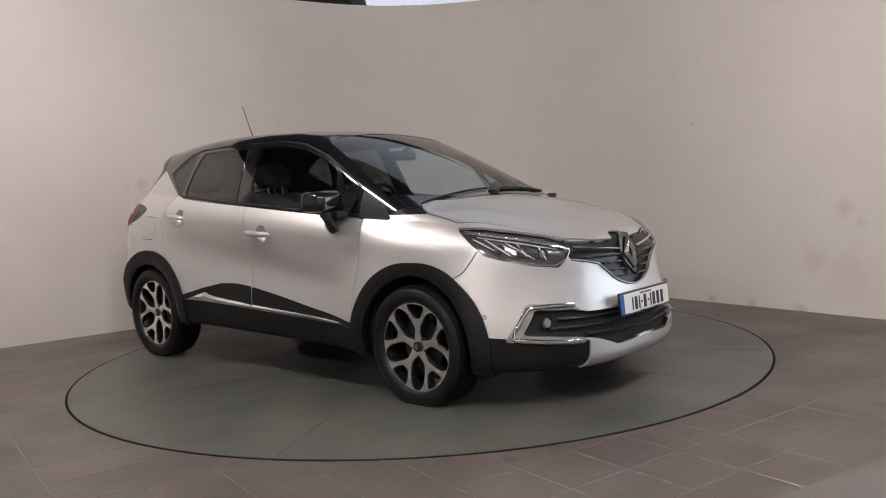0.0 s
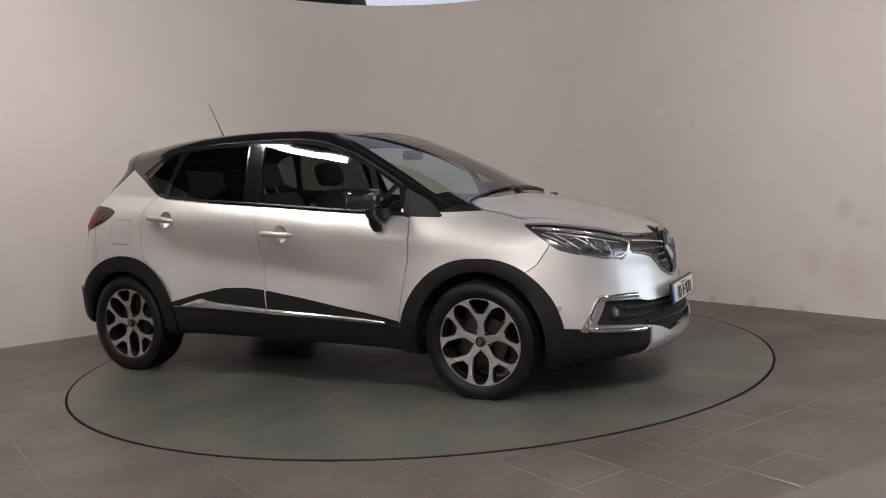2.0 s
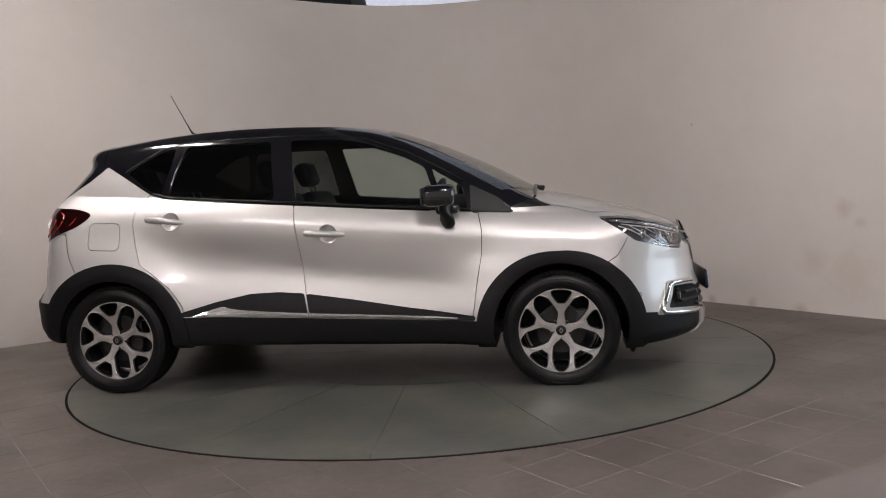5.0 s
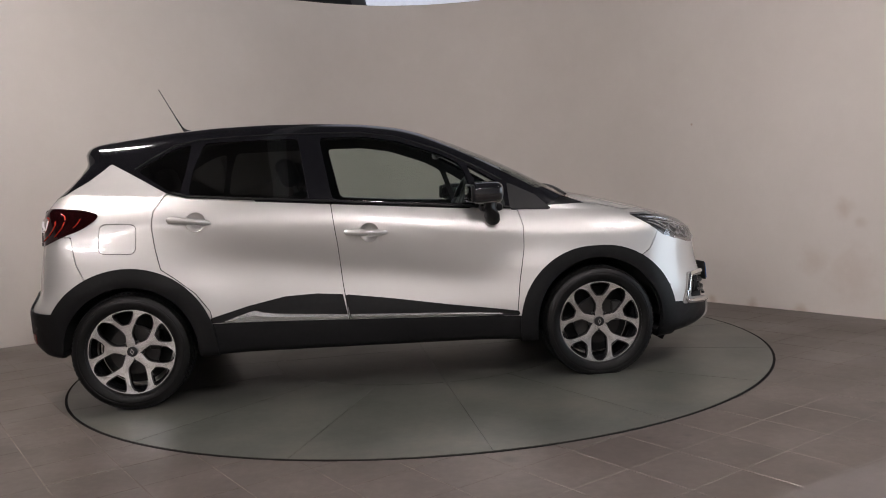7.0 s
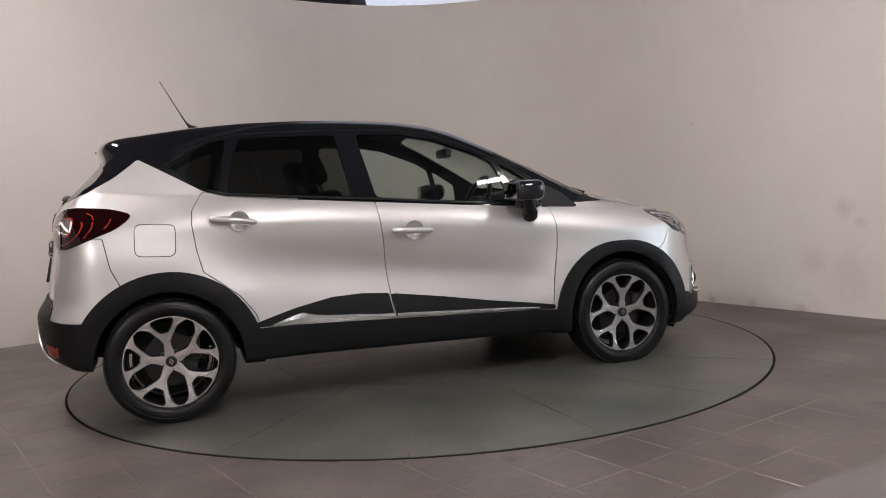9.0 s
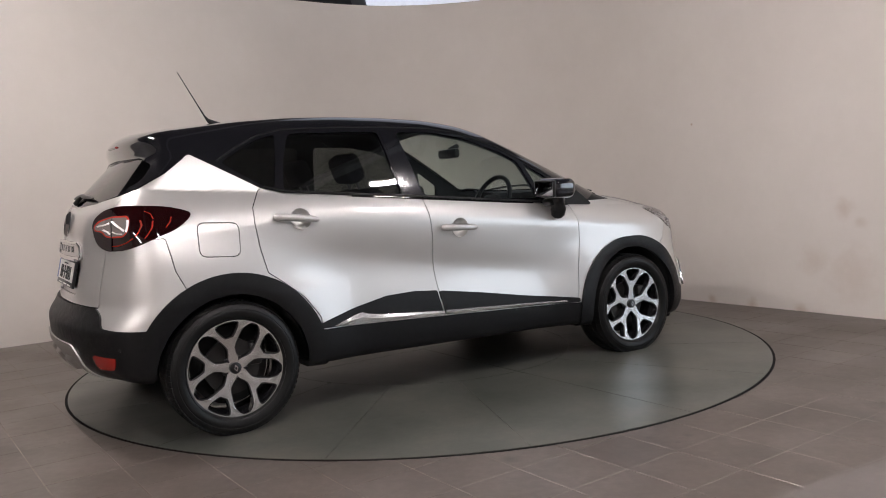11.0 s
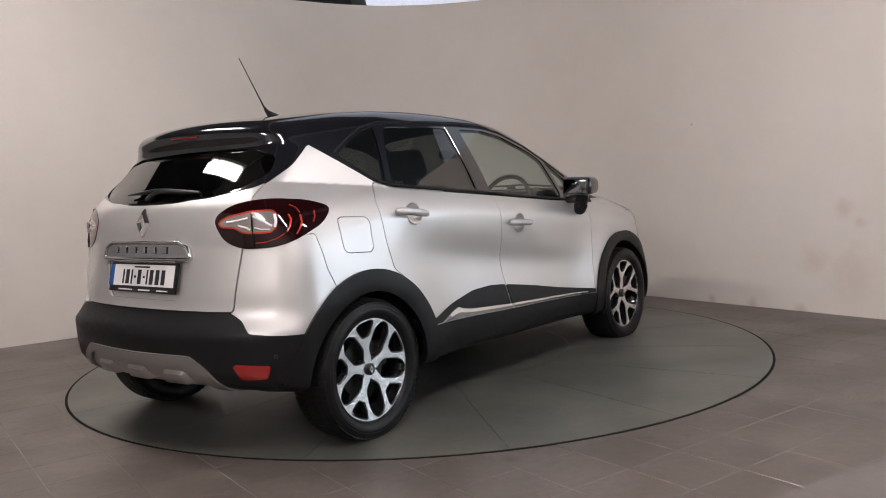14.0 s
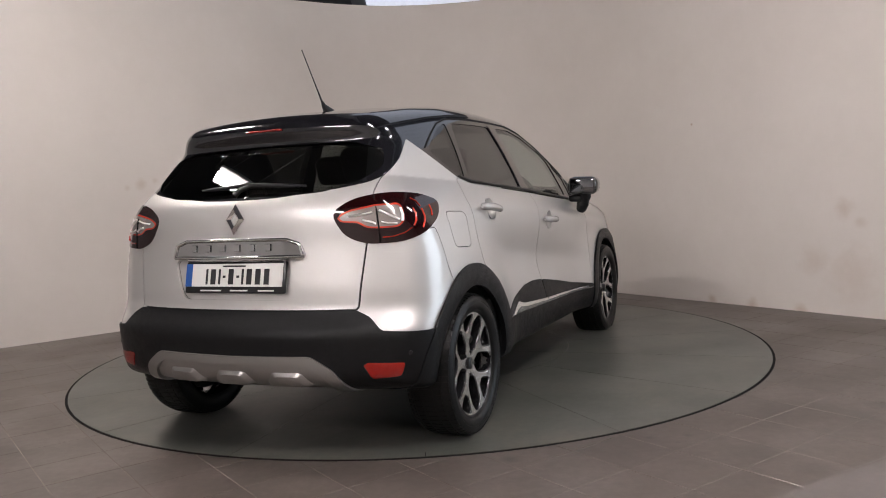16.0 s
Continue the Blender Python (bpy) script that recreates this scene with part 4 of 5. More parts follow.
def wheel(m, spin, hub):
    root = empty("wheel", m, CAR)
    root.matrix_basis = m
    bm = bmesh.new()
    low = DECK_Z - 0.0005 - hub                           # the deck's height below the hub

    def rest(bm):
        """Flattens the foot of the tyre where it stands on the deck."""
        for v in bm.verts:
            if v.co.z < low:
                v.co.y *= 1.0 + 0.6 * (low - v.co.z)
                v.co.z = low

    lathe(bm, [(0.228, -0.080), (0.2350, -0.090), (0.2385, -0.0975), (0.2420, -0.0995), (0.2435, -0.0975), (0.252, -0.1035), (0.270, -0.1075), (0.281, -0.1075), (0.2825, -0.106), (0.2845, -0.1075), (0.296, -0.104), (0.3075, -0.097), (0.3155, -0.086),
               (0.3185, -0.07), (0.3200, -0.04), (0.3205, 0.0), (0.3200, 0.04), (0.3185, 0.07), (0.3155, 0.086), (0.3075, 0.097), (0.296, 0.104), (0.265, 0.107), (0.238, 0.10), (0.222, 0.09)], 96)
    rest(bm)
    bmesh.ops.recalc_face_normals(bm, faces=bm.faces)
    part("tyre", bm, M_RUBBER, root, "black rubber tyre", angle=50)
    bm = bmesh.new()
    for k in range(72):                                   # tread blocks
        a = 2 * math.pi * k / 72
        for y, w in ((-0.088, 0.026), (-0.050, 0.030), (0.0, 0.05), (0.050, 0.030), (0.088, 0.026)):
            r = 0.3200 if abs(y) < 0.07 else 0.3133
            lean = 0.30 if y < -0.07 else (-0.30 if y > 0.07 else 0.0)
            box(bm, 0, y, 0, 0.019, w, 0.0045, 0, Matrix.Rotation(-a + (0.02 if y < 0 else 0), 4, "Y") @ Matrix.Translation((0, y, r)) @ Matrix.Rotation(lean, 4, "X") @ Matrix.Translation((0, -y, 0)))
    rest(bm)
    part("tread", bm, M_RUBBER, root, smooth=False)
    bm = bmesh.new()
    lathe(bm, [(0.2225, -0.094), (0.2285, -0.099), (0.2265, -0.1005), (0.2285, -0.094), (0.222, -0.085), (0.205, -0.04), (0.20, 0.05), (0.214, 0.09)], 64)
    bmesh.ops.recalc_face_normals(bm, faces=bm.faces)
    rim_ob = part("rim", bm, M_ALLOYDARK, root, "gloss black rim barrel")
    inner = [rim_ob]
    for k in range(5):
        a = 2 * math.pi * k / 5
        turn = Matrix.Rotation(a, 4, "Y")
        for mat, grow, y0, y1, nm in ((M_ALLOYDARK, 0.0045, -0.060, -0.0935, "spoke_back"), (M_ALLOY, 0.0, -0.09, -0.0985, "spoke")):
            bm = bmesh.new()
            dish = lambda r: 0.020 * max(0.0, 1 - (r / 0.21) ** 2)
            for s in (-1, 1):
                rim = [(0.2285 * math.sin(radians(36 * (1 - k / 8))), 0.2285 * math.cos(radians(36 * (1 - k / 8)))) for k in range(9)]
                wide = [(u * 0.588 - (w - grow) * 0.809, u * 0.809 + (w - grow) * 0.588) for u, w in LONG_POCKET]
                short = [(0.0, 0.2205 - grow)] + [(x - grow, z - grow * (1 if z > 0.19 else -1)) for x, z in SHORT_POCKET] + [(0.0, 0.1435 + grow)]
                line = [(0.0, 0.018), (0.021, 0.018)] + wide + [(0.1300 - grow * 0.588, 0.1790 - grow * 0.809)] + rim + short
                walled = [False] + [True] * (len(wide) + 1) + [False] + [True] * 8 + [False] + [True] * (len(short) - 1) + [False]
                top = [bm.verts.new(turn @ Vector((s * x, y1 + dish(math.hypot(x, z)), z))) for x, z in line]
                low = [bm.verts.new(turn @ Vector((s * x, y0 + dish(math.hypot(x, z)), z))) for x, z in line]
                for i, j, k in tessellate_polygon([[Vector((x, z, 0)) for x, z in line]]):
                    bm.faces.new((top[i], top[j], top[k]))
                for i, w in enumerate(walled):
                    if w:
                        j = (i + 1) % len(line)
                        bm.faces.new((top[i], low[i], low[j], top[j]))
            bmesh.ops.remove_doubles(bm, verts=bm.verts, dist=0.0002)
            bmesh.ops.recalc_face_normals(bm, faces=bm.faces)
            sp = part(nm, bm, mat, root, "machined silver wheel spoke" if nm == "spoke" else "", angle=35)
            inner.append(sp)
        bm = bmesh.new()
        lathe(bm, [(0.0005, -0.088), (0.007, -0.088), (0.0085, -0.083), (0.0085, -0.06)], 6)
        b = part("wheel_bolt", bm, M_TRIM, root)
        b.matrix_basis = Matrix.Translation((0, FACE_IN, 0)) @ Matrix.Rotation(spin + a + math.pi / 5, 4, "Y") @ Matrix.Translation((0, 0.004, 0.054))
    bm = bmesh.new()
    lathe(bm, [(0.0005, -0.092), (0.022, -0.0915), (0.027, -0.088), (0.029, -0.06)], 32)
    cap = part("hub_cap", bm, M_TRIM, root, "black centre cap with a silver diamond")
    inner.append(cap)
    bm = bmesh.new()
    for s in (1, -1):
        slab(bm, [(0, 0.017 * s), (0.0105, 0), (0.006, 0), (0, 0.010 * s), (-0.006, 0), (-0.0105, 0)], 0.003, Matrix.Translation((0, -0.0915, 0)) @ Matrix.Rotation(math.pi / 2, 4, "X"))
    part("cap_emblem", bm, M_CHROME, cap, "silver diamond emblem", smooth=False)
    bm = bmesh.new()
    lathe(bm, [(0.05, -0.02), (0.135, -0.02), (0.135, 0.004), (0.05, 0.004)], 40, close=True)
    part("brake_disc", bm, M_DISC, root, "dull steel brake disc")
    bm = bmesh.new()
    box(bm, 0.115, -0.01, 0.05, 0.06, 0.075, 0.11, 0.012)
    part("brake_caliper", bm, M_DISC, root)
    bm = bmesh.new()
    lathe(bm, [(0.001, 0.03), (0.19, 0.03), (0.19, 0.04), (0.001, 0.04)], 32)
    part("backing_plate", bm, M_DARK, root)
    for ob in inner:
        ob.matrix_basis = Matrix.Translation((0, FACE_IN, 0)) @ Matrix.Rotation(spin, 4, "Y") @ Matrix.Diagonal((1.03, 1, 1.03, 1))
    return root


def arch_liner(x, side):
    bm = bmesh.new()
    n, rings = 24, []
    for y in (0.42, 0.80):
        rings.append([bm.verts.new((x + 0.372 * math.cos(math.pi * (k / n * 1.0 + 0.0)), side * y, HUB_Z + 0.372 * math.sin(math.pi * (k / n * 1.0 + 0.0)))) for k in range(n + 1)])
    for k in range(n):
        bm.faces.new((rings[0][k], rings[0][k + 1], rings[1][k + 1], rings[1][k]))
    bm.faces.new(rings[0])
    part("arch_liner", bm, M_DARK, CAR)


for ax in (AXLE_F, AXLE_R):
    for side in (-1, 1):
        hub = 0.305 if ax > 0 else 0.3195
        wheel(pose(ax, side * 0.745, hub, 0, 0, 0 if side < 0 else 180), 0.04 if ax > 0 else -0.15, hub)
        arch_liner(ax, side)

# ---- finding places on the skin ----
def march(start, way):
    """The first point of the skin from a start outside it."""
    s, w = np.array(start, float), np.array(way, float)
    k = np.linspace(0, 3.0, 1500)
    q = s[None] + k[:, None] * w[None]
    i = int(np.argmax(skin(q[:, 0], q[:, 1], q[:, 2]) < 0))
    lo, hi = k[max(i - 1, 0)], k[i]
    for _ in range(20):
        m = (lo + hi) / 2
        p = s + m * w
        if skin(p[:1], p[1:2], p[2:])[0] < 0:
            hi = m
        else:
            lo = m
    p = s + hi * w
    n = skin_normal(p[None])[0]
    return Vector(p), Vector(n).normalized()


def on_side(x, z, side=-1, off=0.0):
    p, n = march((x, side * 1.5, z), (0, -side, 0))
    return p + n * off


def on_front(y, z, off=0.0):
    p, n = march((3.0, y, z), (-1, 0, 0))
    return p + n * off


def on_rear(y, z, off=0.0):
    p, n = march((-3.0, y, z), (1, 0, 0))
    return p + n * off


def on_top(x, y, off=0.0):
    p, n = march((x, y, 2.5), (0, 0, -1))
    return p + n * off


def facing(p, n, up=(0, 0, 1)):
    """A frame at p with z along n and y near up."""
    n = Vector(n).normalized()
    x = Vector(up).cross(n).normalized()
    y = n.cross(x)
    m = Matrix((x, y, n)).transposed().to_4x4()
    m.translation = p
    return m


def bar(name, pts, r, mat, parent=CAR, label="", n=8, squash=1.0):
    bm = bmesh.new()
    tube(bm, pts, r, n, squash)
    bmesh.ops.recalc_face_normals(bm, faces=bm.faces)
    return part(name, bm, mat, parent, label, angle=50)


# ---- outside fittings ----
def door_handles():
    for side in (-1, 1):
        for x0, z0, x1, z1, key in ((-1.064, 1.016, -0.832, 0.992, False), (-0.114, 0.903, 0.123, 0.888, True)):
            pts, rad = [], []
            for t in (0.0, 0.04, 0.15, 0.35, 0.6, 0.8, 0.93, 1.0):
                lift = 0.016 + 0.020 * math.sin(math.pi * min(1, max(0, t * 0.9 + 0.05)))
                pts.append(on_side(x0 + (x1 - x0) * t, z0 + (z1 - z0) * t, side, lift))
                rad.append({0.0: 0.009, 0.04: 0.017, 0.93: 0.014, 1.0: 0.006}.get(t, 0.019 if t < 0.5 else 0.018))
            h = bar("door_handle", pts, rad, M_HANDLE, CAR, "silver door handle", 10, 1.0)
            if key and side < 0:
                p, n = march((x0 + 0.03, side * 1.5, z0 - 0.002), (0, -side, 0))
                bm = bmesh.new()
                lathe(bm, [(0.0004, 0.004), (0.006, 0.004), (0.006, 0.0)], 14, "Z")
                k = part("keyhole", bm, M_TRIM, h)
                k.matrix_basis = facing(p + n * 0.036, n)


def chrome_strips():
    """Bright strips along the sill, each with a ridge, following the doors."""
    for side in (-1, 1):
        for name, top, low in (("rear_chrome_strip", [(-0.795, 0.455), (-0.72, 0.477), (-0.66, 0.494), (-0.625, 0.500), (-0.595, 0.488), (-0.52, 0.475), (-0.40, 0.465), (-0.26, 0.454), (-0.124, 0.444)],
                                [(-0.795, 0.451), (-0.72, 0.447), (-0.66, 0.444), (-0.625, 0.442), (-0.595, 0.440), (-0.52, 0.436), (-0.40, 0.431), (-0.26, 0.425), (-0.122, 0.419)]),
                               ("front_chrome_strip", [(-0.110, 0.444), (0.02, 0.437), (0.2, 0.427), (0.4, 0.416), (0.6, 0.405), (0.742, 0.397)],
                                [(-0.108, 0.420), (0.02, 0.415), (0.2, 0.407), (0.4, 0.399), (0.6, 0.390), (0.742, 0.386)])):
            bm = bmesh.new()
            rows = []
            for (xa, za), (xb, zb) in zip(top, low):
                row = []
                for t, off in ((0.0, 0.002), (0.0, 0.011), (0.45, 0.019), (1.0, 0.012), (1.0, 0.002)):
                    row.append(bm.verts.new(on_side(xa + (xb - xa) * t, za + (zb - za) * t, side, off)))
                rows.append(row)
            for a, b in zip(rows, rows[1:]):
                for k in range(4):
                    bm.faces.new((a[k], b[k], b[k + 1], a[k + 1]))
            bm.faces.new(rows[0]), bm.faces.new(rows[-1])
            bmesh.ops.recalc_face_normals(bm, faces=bm.faces)
            part(name, bm, M_BRIGHT, CAR, "chrome side strip", angle=20)


def handle_bowls():
    """The rounded hollows behind the door handles."""
    for side in (-1, 1):
        for x, z, name in ((-0.917, 1.004, "rear_handle_recess"), (0.020, 0.893, "front_handle_recess")):
            p, n = march((x, side * 1.5, z), (0, -side, 0))
            bm = bmesh.new()
            lathe(bm, [(0.0565, -0.0005), (0.0545, 0.0012), (0.051, -0.0015), (0.046, -0.013), (0.034, -0.024), (0.018, -0.030), (0.001, -0.032)], 32, "Z")
            bmesh.ops.recalc_face_normals(bm, faces=bm.faces)
            bowl = part(name, bm, M_PAINT, CAR, "rounded hollow behind the handle", angle=60)
            bowl.matrix_basis = facing(p, n)


def door_mirror(side):
    bm = bmesh.new()
    m = Matrix.Translation((0.672, side * 0.862, 1.078)) @ Matrix.Rotation(side * -0.10, 4, "Z") @ Matrix.Rotation(side * -0.04, 4, "X")
    box(bm, 0, 0, 0, 0.185, 0.195, 0.118, 0.045, m, 5)
    head = part("door_mirror", bm, M_BLACK, CAR, "gloss black door mirror", angle=60)
    bm = bmesh.new()
    box(bm, -0.0945, 0, 0.0, 0.006, 0.150, 0.082, 0.0025, m)
    part("mirror_glass", bm, M_MIRROR, head, "mirror glass")
    bm = bmesh.new()
    box(bm, -0.0845, 0, 0.0, 0.018, 0.168, 0.098, 0.008, m)
    part("mirror_rim", bm, M_TRIM, head)
    bm = bmesh.new()
    tube(bm, [(0.70, side * 0.85, 1.05), (0.70, side * 0.848, 1.00), (0.708, side * 0.838, 0.95), (0.715, side * 0.825, 0.918), (0.717, side * 0.818, 0.904)], [0.050, 0.050, 0.047, 0.042, 0.03], 14, 0.72)
    part("mirror_stalk", bm, M_TRIM, head, "satin black mirror foot")
    bm = bmesh.new()
    box(bm, 0.71, side * 0.80, 0.995, 0.13, 0.09, 0.05, 0.02)
    part("mirror_arm", bm, M_TRIM, head)


def antenna():
    base = on_top(-1.10, 0.0)
    tip = Vector((-1.247, 0.015, 1.828))
    bm = bmesh.new()
    tube(bm, [base + Vector((0.05, 0, -0.004)), base + Vector((0.02, 0, 0.012)), base + Vector((-0.005, 0, 0.03)), base + Vector((-0.018, 0, 0.05))], [0.030, 0.022, 0.012, 0.006], 14, 0.8)
    root = part("antenna_base", bm, M_TRIM, CAR, "black antenna foot")
    a = base + Vector((-0.014, 0, 0.04))
    bar("antenna_mast", [a, a.lerp(tip, 0.3), a.lerp(tip, 0.97), tip], [0.0055, 0.0032, 0.0024, 0.0035], M_TRIM, root, "thin black antenna rod", 8)


def wipers():
    for a, b, c in (((1.235, -0.60), (1.225, -0.02), (1.26, -0.30)), ((1.235, 0.0), (1.20, 0.58), (1.262, 0.26))):
        ends = [on_top(a[0] - 0.05 + (b[0] - a[0]) * t, a[1] + (b[1] - a[1]) * t, 0.007) for t in (0, 0.25, 0.5, 0.75, 1)]
        w = bar("front_wiper", ends, 0.009, M_TRIM, CAR, "black wiper blade", 6, 0.8)
        bm = bmesh.new()
        box(bm, 0, 0, 0, 0.05, 0.06, 0.03, 0.012, Matrix.Translation(on_top(c[0] - 0.05, b[1] + 0.03, 0.006)))
        part("wiper_pivot", bm, M_TRIM, w)
    pts = [on_rear(0.22 - 0.54 * t, 1.168 - 0.030 * abs(t - 0.45), 0.014) for t in (0, 0.2, 0.4, 0.6, 0.8, 1)]
    w = bar("rear_wiper", pts, [0.005, 0.010, 0.013, 0.013, 0.010, 0.005], M_TRIM, CAR, "black rear wiper blade", 8, 0.9)
    bar("wiper_arm", [on_rear(0.03, 1.132, 0.008), on_rear(0.01, 1.150, 0.012), on_rear(-0.05, 1.166, 0.016)], [0.014, 0.012, 0.009], M_TRIM, w)


def plate(m, height, band_side):
    """A number plate in its frame, the writing as plain bars; m: frame with x to the reader's right."""
    w, h = 0.525, height
    bm = bmesh.new()
    box(bm, 0, 0, 0, w, h, 0.014, 0.005, m)
    root = part("number_plate", bm, M_TRIM, CAR, "white number plate in a black frame")
    top = h / 2 - 0.010
    face_h = 0.098
    bm = bmesh.new()
    box(bm, 0.012, top - face_h / 2, 0.008, 0.475, face_h, 0.004, 0, m)
    part("plate_face", bm, M_PLATE, root, "white plate face", smooth=False)
    bm = bmesh.new()
    box(bm, -0.243, top - face_h / 2, 0.008, 0.034, face_h, 0.005, 0, m)
    part("plate_band", bm, M_PLATEBLUE, root, "blue end band", smooth=False)
    x = -0.150
    for wd, hh in ((0.014, 1), (0.036, 1), (0.014, 1), (0.018, 0.16), (0.036, 1), (0.018, 0.16), (0.014, 1), (0.036, 1), (0.036, 1), (0.036, 1)):
        bm = bmesh.new()
        box(bm, x + wd / 2, top - 0.056, 0.0115, wd * 0.72, 0.066 * hh, 0.002, 0, m)
        part("plate_bar", bm, M_INK, root, smooth=False)
        x += wd + 0.009
    bm = bmesh.new()
    box(bm, 0.0, top - 0.011, 0.0115, 0.12, 0.007, 0.002, 0, m)
    part("plate_bar", bm, M_INK, root, smooth=False)
    if h > 0.115:
        for cx, wd in ((-0.12, 0.11), (0.03, 0.09), (0.17, 0.08)):
            bm = bmesh.new()
            box(bm, cx, -h / 2 + 0.011, 0.0085, wd, 0.006, 0.003, 0, m)
            part("plate_bar", bm, M_PLATE, root, smooth=False)


def diamond(name, m, h, w, parent, label):
    """An open lozenge with bevelled faces."""
    bm = bmesh.new()
    out = [(0, h), (w, 0), (0, -h), (-w, 0)]
    inn = [(0, h * 0.42), (w * 0.36, 0), (0, -h * 0.42), (-w * 0.36, 0)]
    mid = [(0, h * 0.70), (w * 0.66, 0), (0, -h * 0.70), (-w * 0.66, 0)]
    rows = [[bm.verts.new(m @ Vector((x, y, z))) for x, y in r] for r, z in ((out, 0.0), (out, 0.006), (mid, 0.020), (inn, 0.008), (inn, 0.0))]
    for a, b in zip(rows, rows[1:]):
        for i in range(4):
            bm.faces.new((a[i], a[(i + 1) % 4], b[(i + 1) % 4], b[i]))
    bmesh.ops.recalc_face_normals(bm, faces=bm.faces)
    return part(name, bm, M_CHROME, parent, label, smooth=False)


def nose():
    p, n = march((3, 0, 0.735), (-1, 0, 0))
    m = facing(p + n * 0.004, n)
    bm = bmesh.new()
    slab(bm, [(0, 0.115), (0.05, 0.108), (0.085, 0.02), (0.06, -0.06), (0.0, -0.125), (-0.06, -0.06), (-0.085, 0.02), (-0.05, 0.108)], 0.012, m @ Matrix.Translation((0, 0, -0.02)), 0.93)
    b = part("badge_mount", bm, M_BLACK, CAR, "gloss black badge mount", smooth=False)
    diamond("front_badge", m @ Matrix.Translation((0, -0.004, -0.006)), 0.088, 0.062, b, "chrome open diamond emblem")
    for s in (-1, 1):
        bar("grille_strip", [on_front(s * v, z, 0.001) for v, z in ((0.085, 0.756), (0.16, 0.764), (0.24, 0.772), (0.32, 0.781), (0.405, 0.789))], 0.0085, M_CHROME, CAR, "chrome grille strip", 8, 0.8)
        bar("grille_surround", [on_front(s * v, z, 0.004) for v, z in ((0.0, 0.567), (0.08, 0.577), (0.14, 0.598), (0.185, 0.622), (0.23, 0.662), (0.28, 0.700), (0.36, 0.719), (0.44, 0.734))], 0.0055, M_SATIN, CAR, "satin grille edge")
        for z0, v0, v1 in ((0.728, 0.09, 0.42), (0.690, 0.08, 0.245), (0.652, 0.06, 0.205), (0.616, 0.04, 0.16)):
            bar("grille_slat", [on_front(s * (v0 + (v1 - v0) * t), z0 + 0.022 * (v0 + (v1 - v0) * t), -0.006) for t in (0, 0.33, 0.66, 1)], 0.010, M_BLACK, CAR, "black grille slat", 8, 0.6)
            for t0, t1 in ((0.12, 0.36), (0.52, 0.8)):
                bar("grille_fleck", [on_front(s * (v0 + (v1 - v0) * t), z0 + 0.004 + 0.022 * (v0 + (v1 - v0) * t), 0.002) for t in (t0, t1)], 0.003, M_DIMCHROME, CAR)
        p, n = march((3, s * 0.605, 0.443), (-1, 0, 0))
        bm = bmesh.new()
        lathe(bm, [(0.001, 0.012), (0.02, 0.010), (0.027, 0.002), (0.03, -0.012)], 24, "Z")
        f = part("fog_lamp", bm, M_LENSDARK, CAR, "small round fog lamp")
        f.matrix_basis = facing(p - n * 0.012, Vector((1, s * 0.15, 0)))
        bm = bmesh.new()
        lathe(bm, [(0.030, 0.004), (0.036, 0.006), (0.042, -0.01)], 24, "Z")
        f2 = part("fog_bezel", bm, M_PLASTIC, f)
        p, n = march((1.736, s * 1.5, 0.484), (0, -s, 0))
        for q, nn in ((p, n),):
            bm = bmesh.new()
            lathe(bm, [(0.0005, 0.0015), (0.0085, 0.0015), (0.0095, -0.002)], 16, "Z")
            d = part("parking_sensor", bm, M_SATIN, CAR)
            d.matrix_basis = facing(q, nn)
            bm = bmesh.new()
            lathe(bm, [(0.0095, 0.0004), (0.0115, 0.0008), (0.0118, -0.002)], 16, "Z")
            part("sensor_ring", bm, M_INK, d)
        ring = [(0.475, 0.515), (0.52, 0.519), (0.58, 0.521), (0.64, 0.520), (0.662, 0.512), (0.685, 0.478), (0.71, 0.428), (0.73, 0.385), (0.722, 0.371), (0.68, 0.363), (0.60, 0.353), (0.535, 0.346), (0.475, 0.344)]
        bar("fog_lamp_trim", [on_front(s * y, z, 0.010) for y, z in ring], 0.0135, M_CHROME, CAR, "chrome fog lamp trim", 12, 1.0)
        # flap ahead of the tyre
        bm = bmesh.new()
        box(bm, 0, 0, 0, 0.022, 0.17, 0.075, 0.008, pose(1.70, s * 0.69, 0.20, 0, 28, 0))
        part("air_flap", bm, M_PLASTIC, CAR)
    for z0, vmax in ((0.446, 0.56), (0.404, 0.60), (0.362, 0.44)):
        bar("lower_grille_bar", [on_front(v * vmax, z0 + 0.012 * abs(v), -0.008) for v in (-1, -0.8, -0.6, -0.3, 0, 0.3, 0.6, 0.8, 1)], 0.011, M_TRIM, CAR, "black lower grille bar", 8, 0.6)
    plate(facing(Vector((2.172, 0, 0.488)), Vector((1, 0, 0.07))), 0.118, 1)


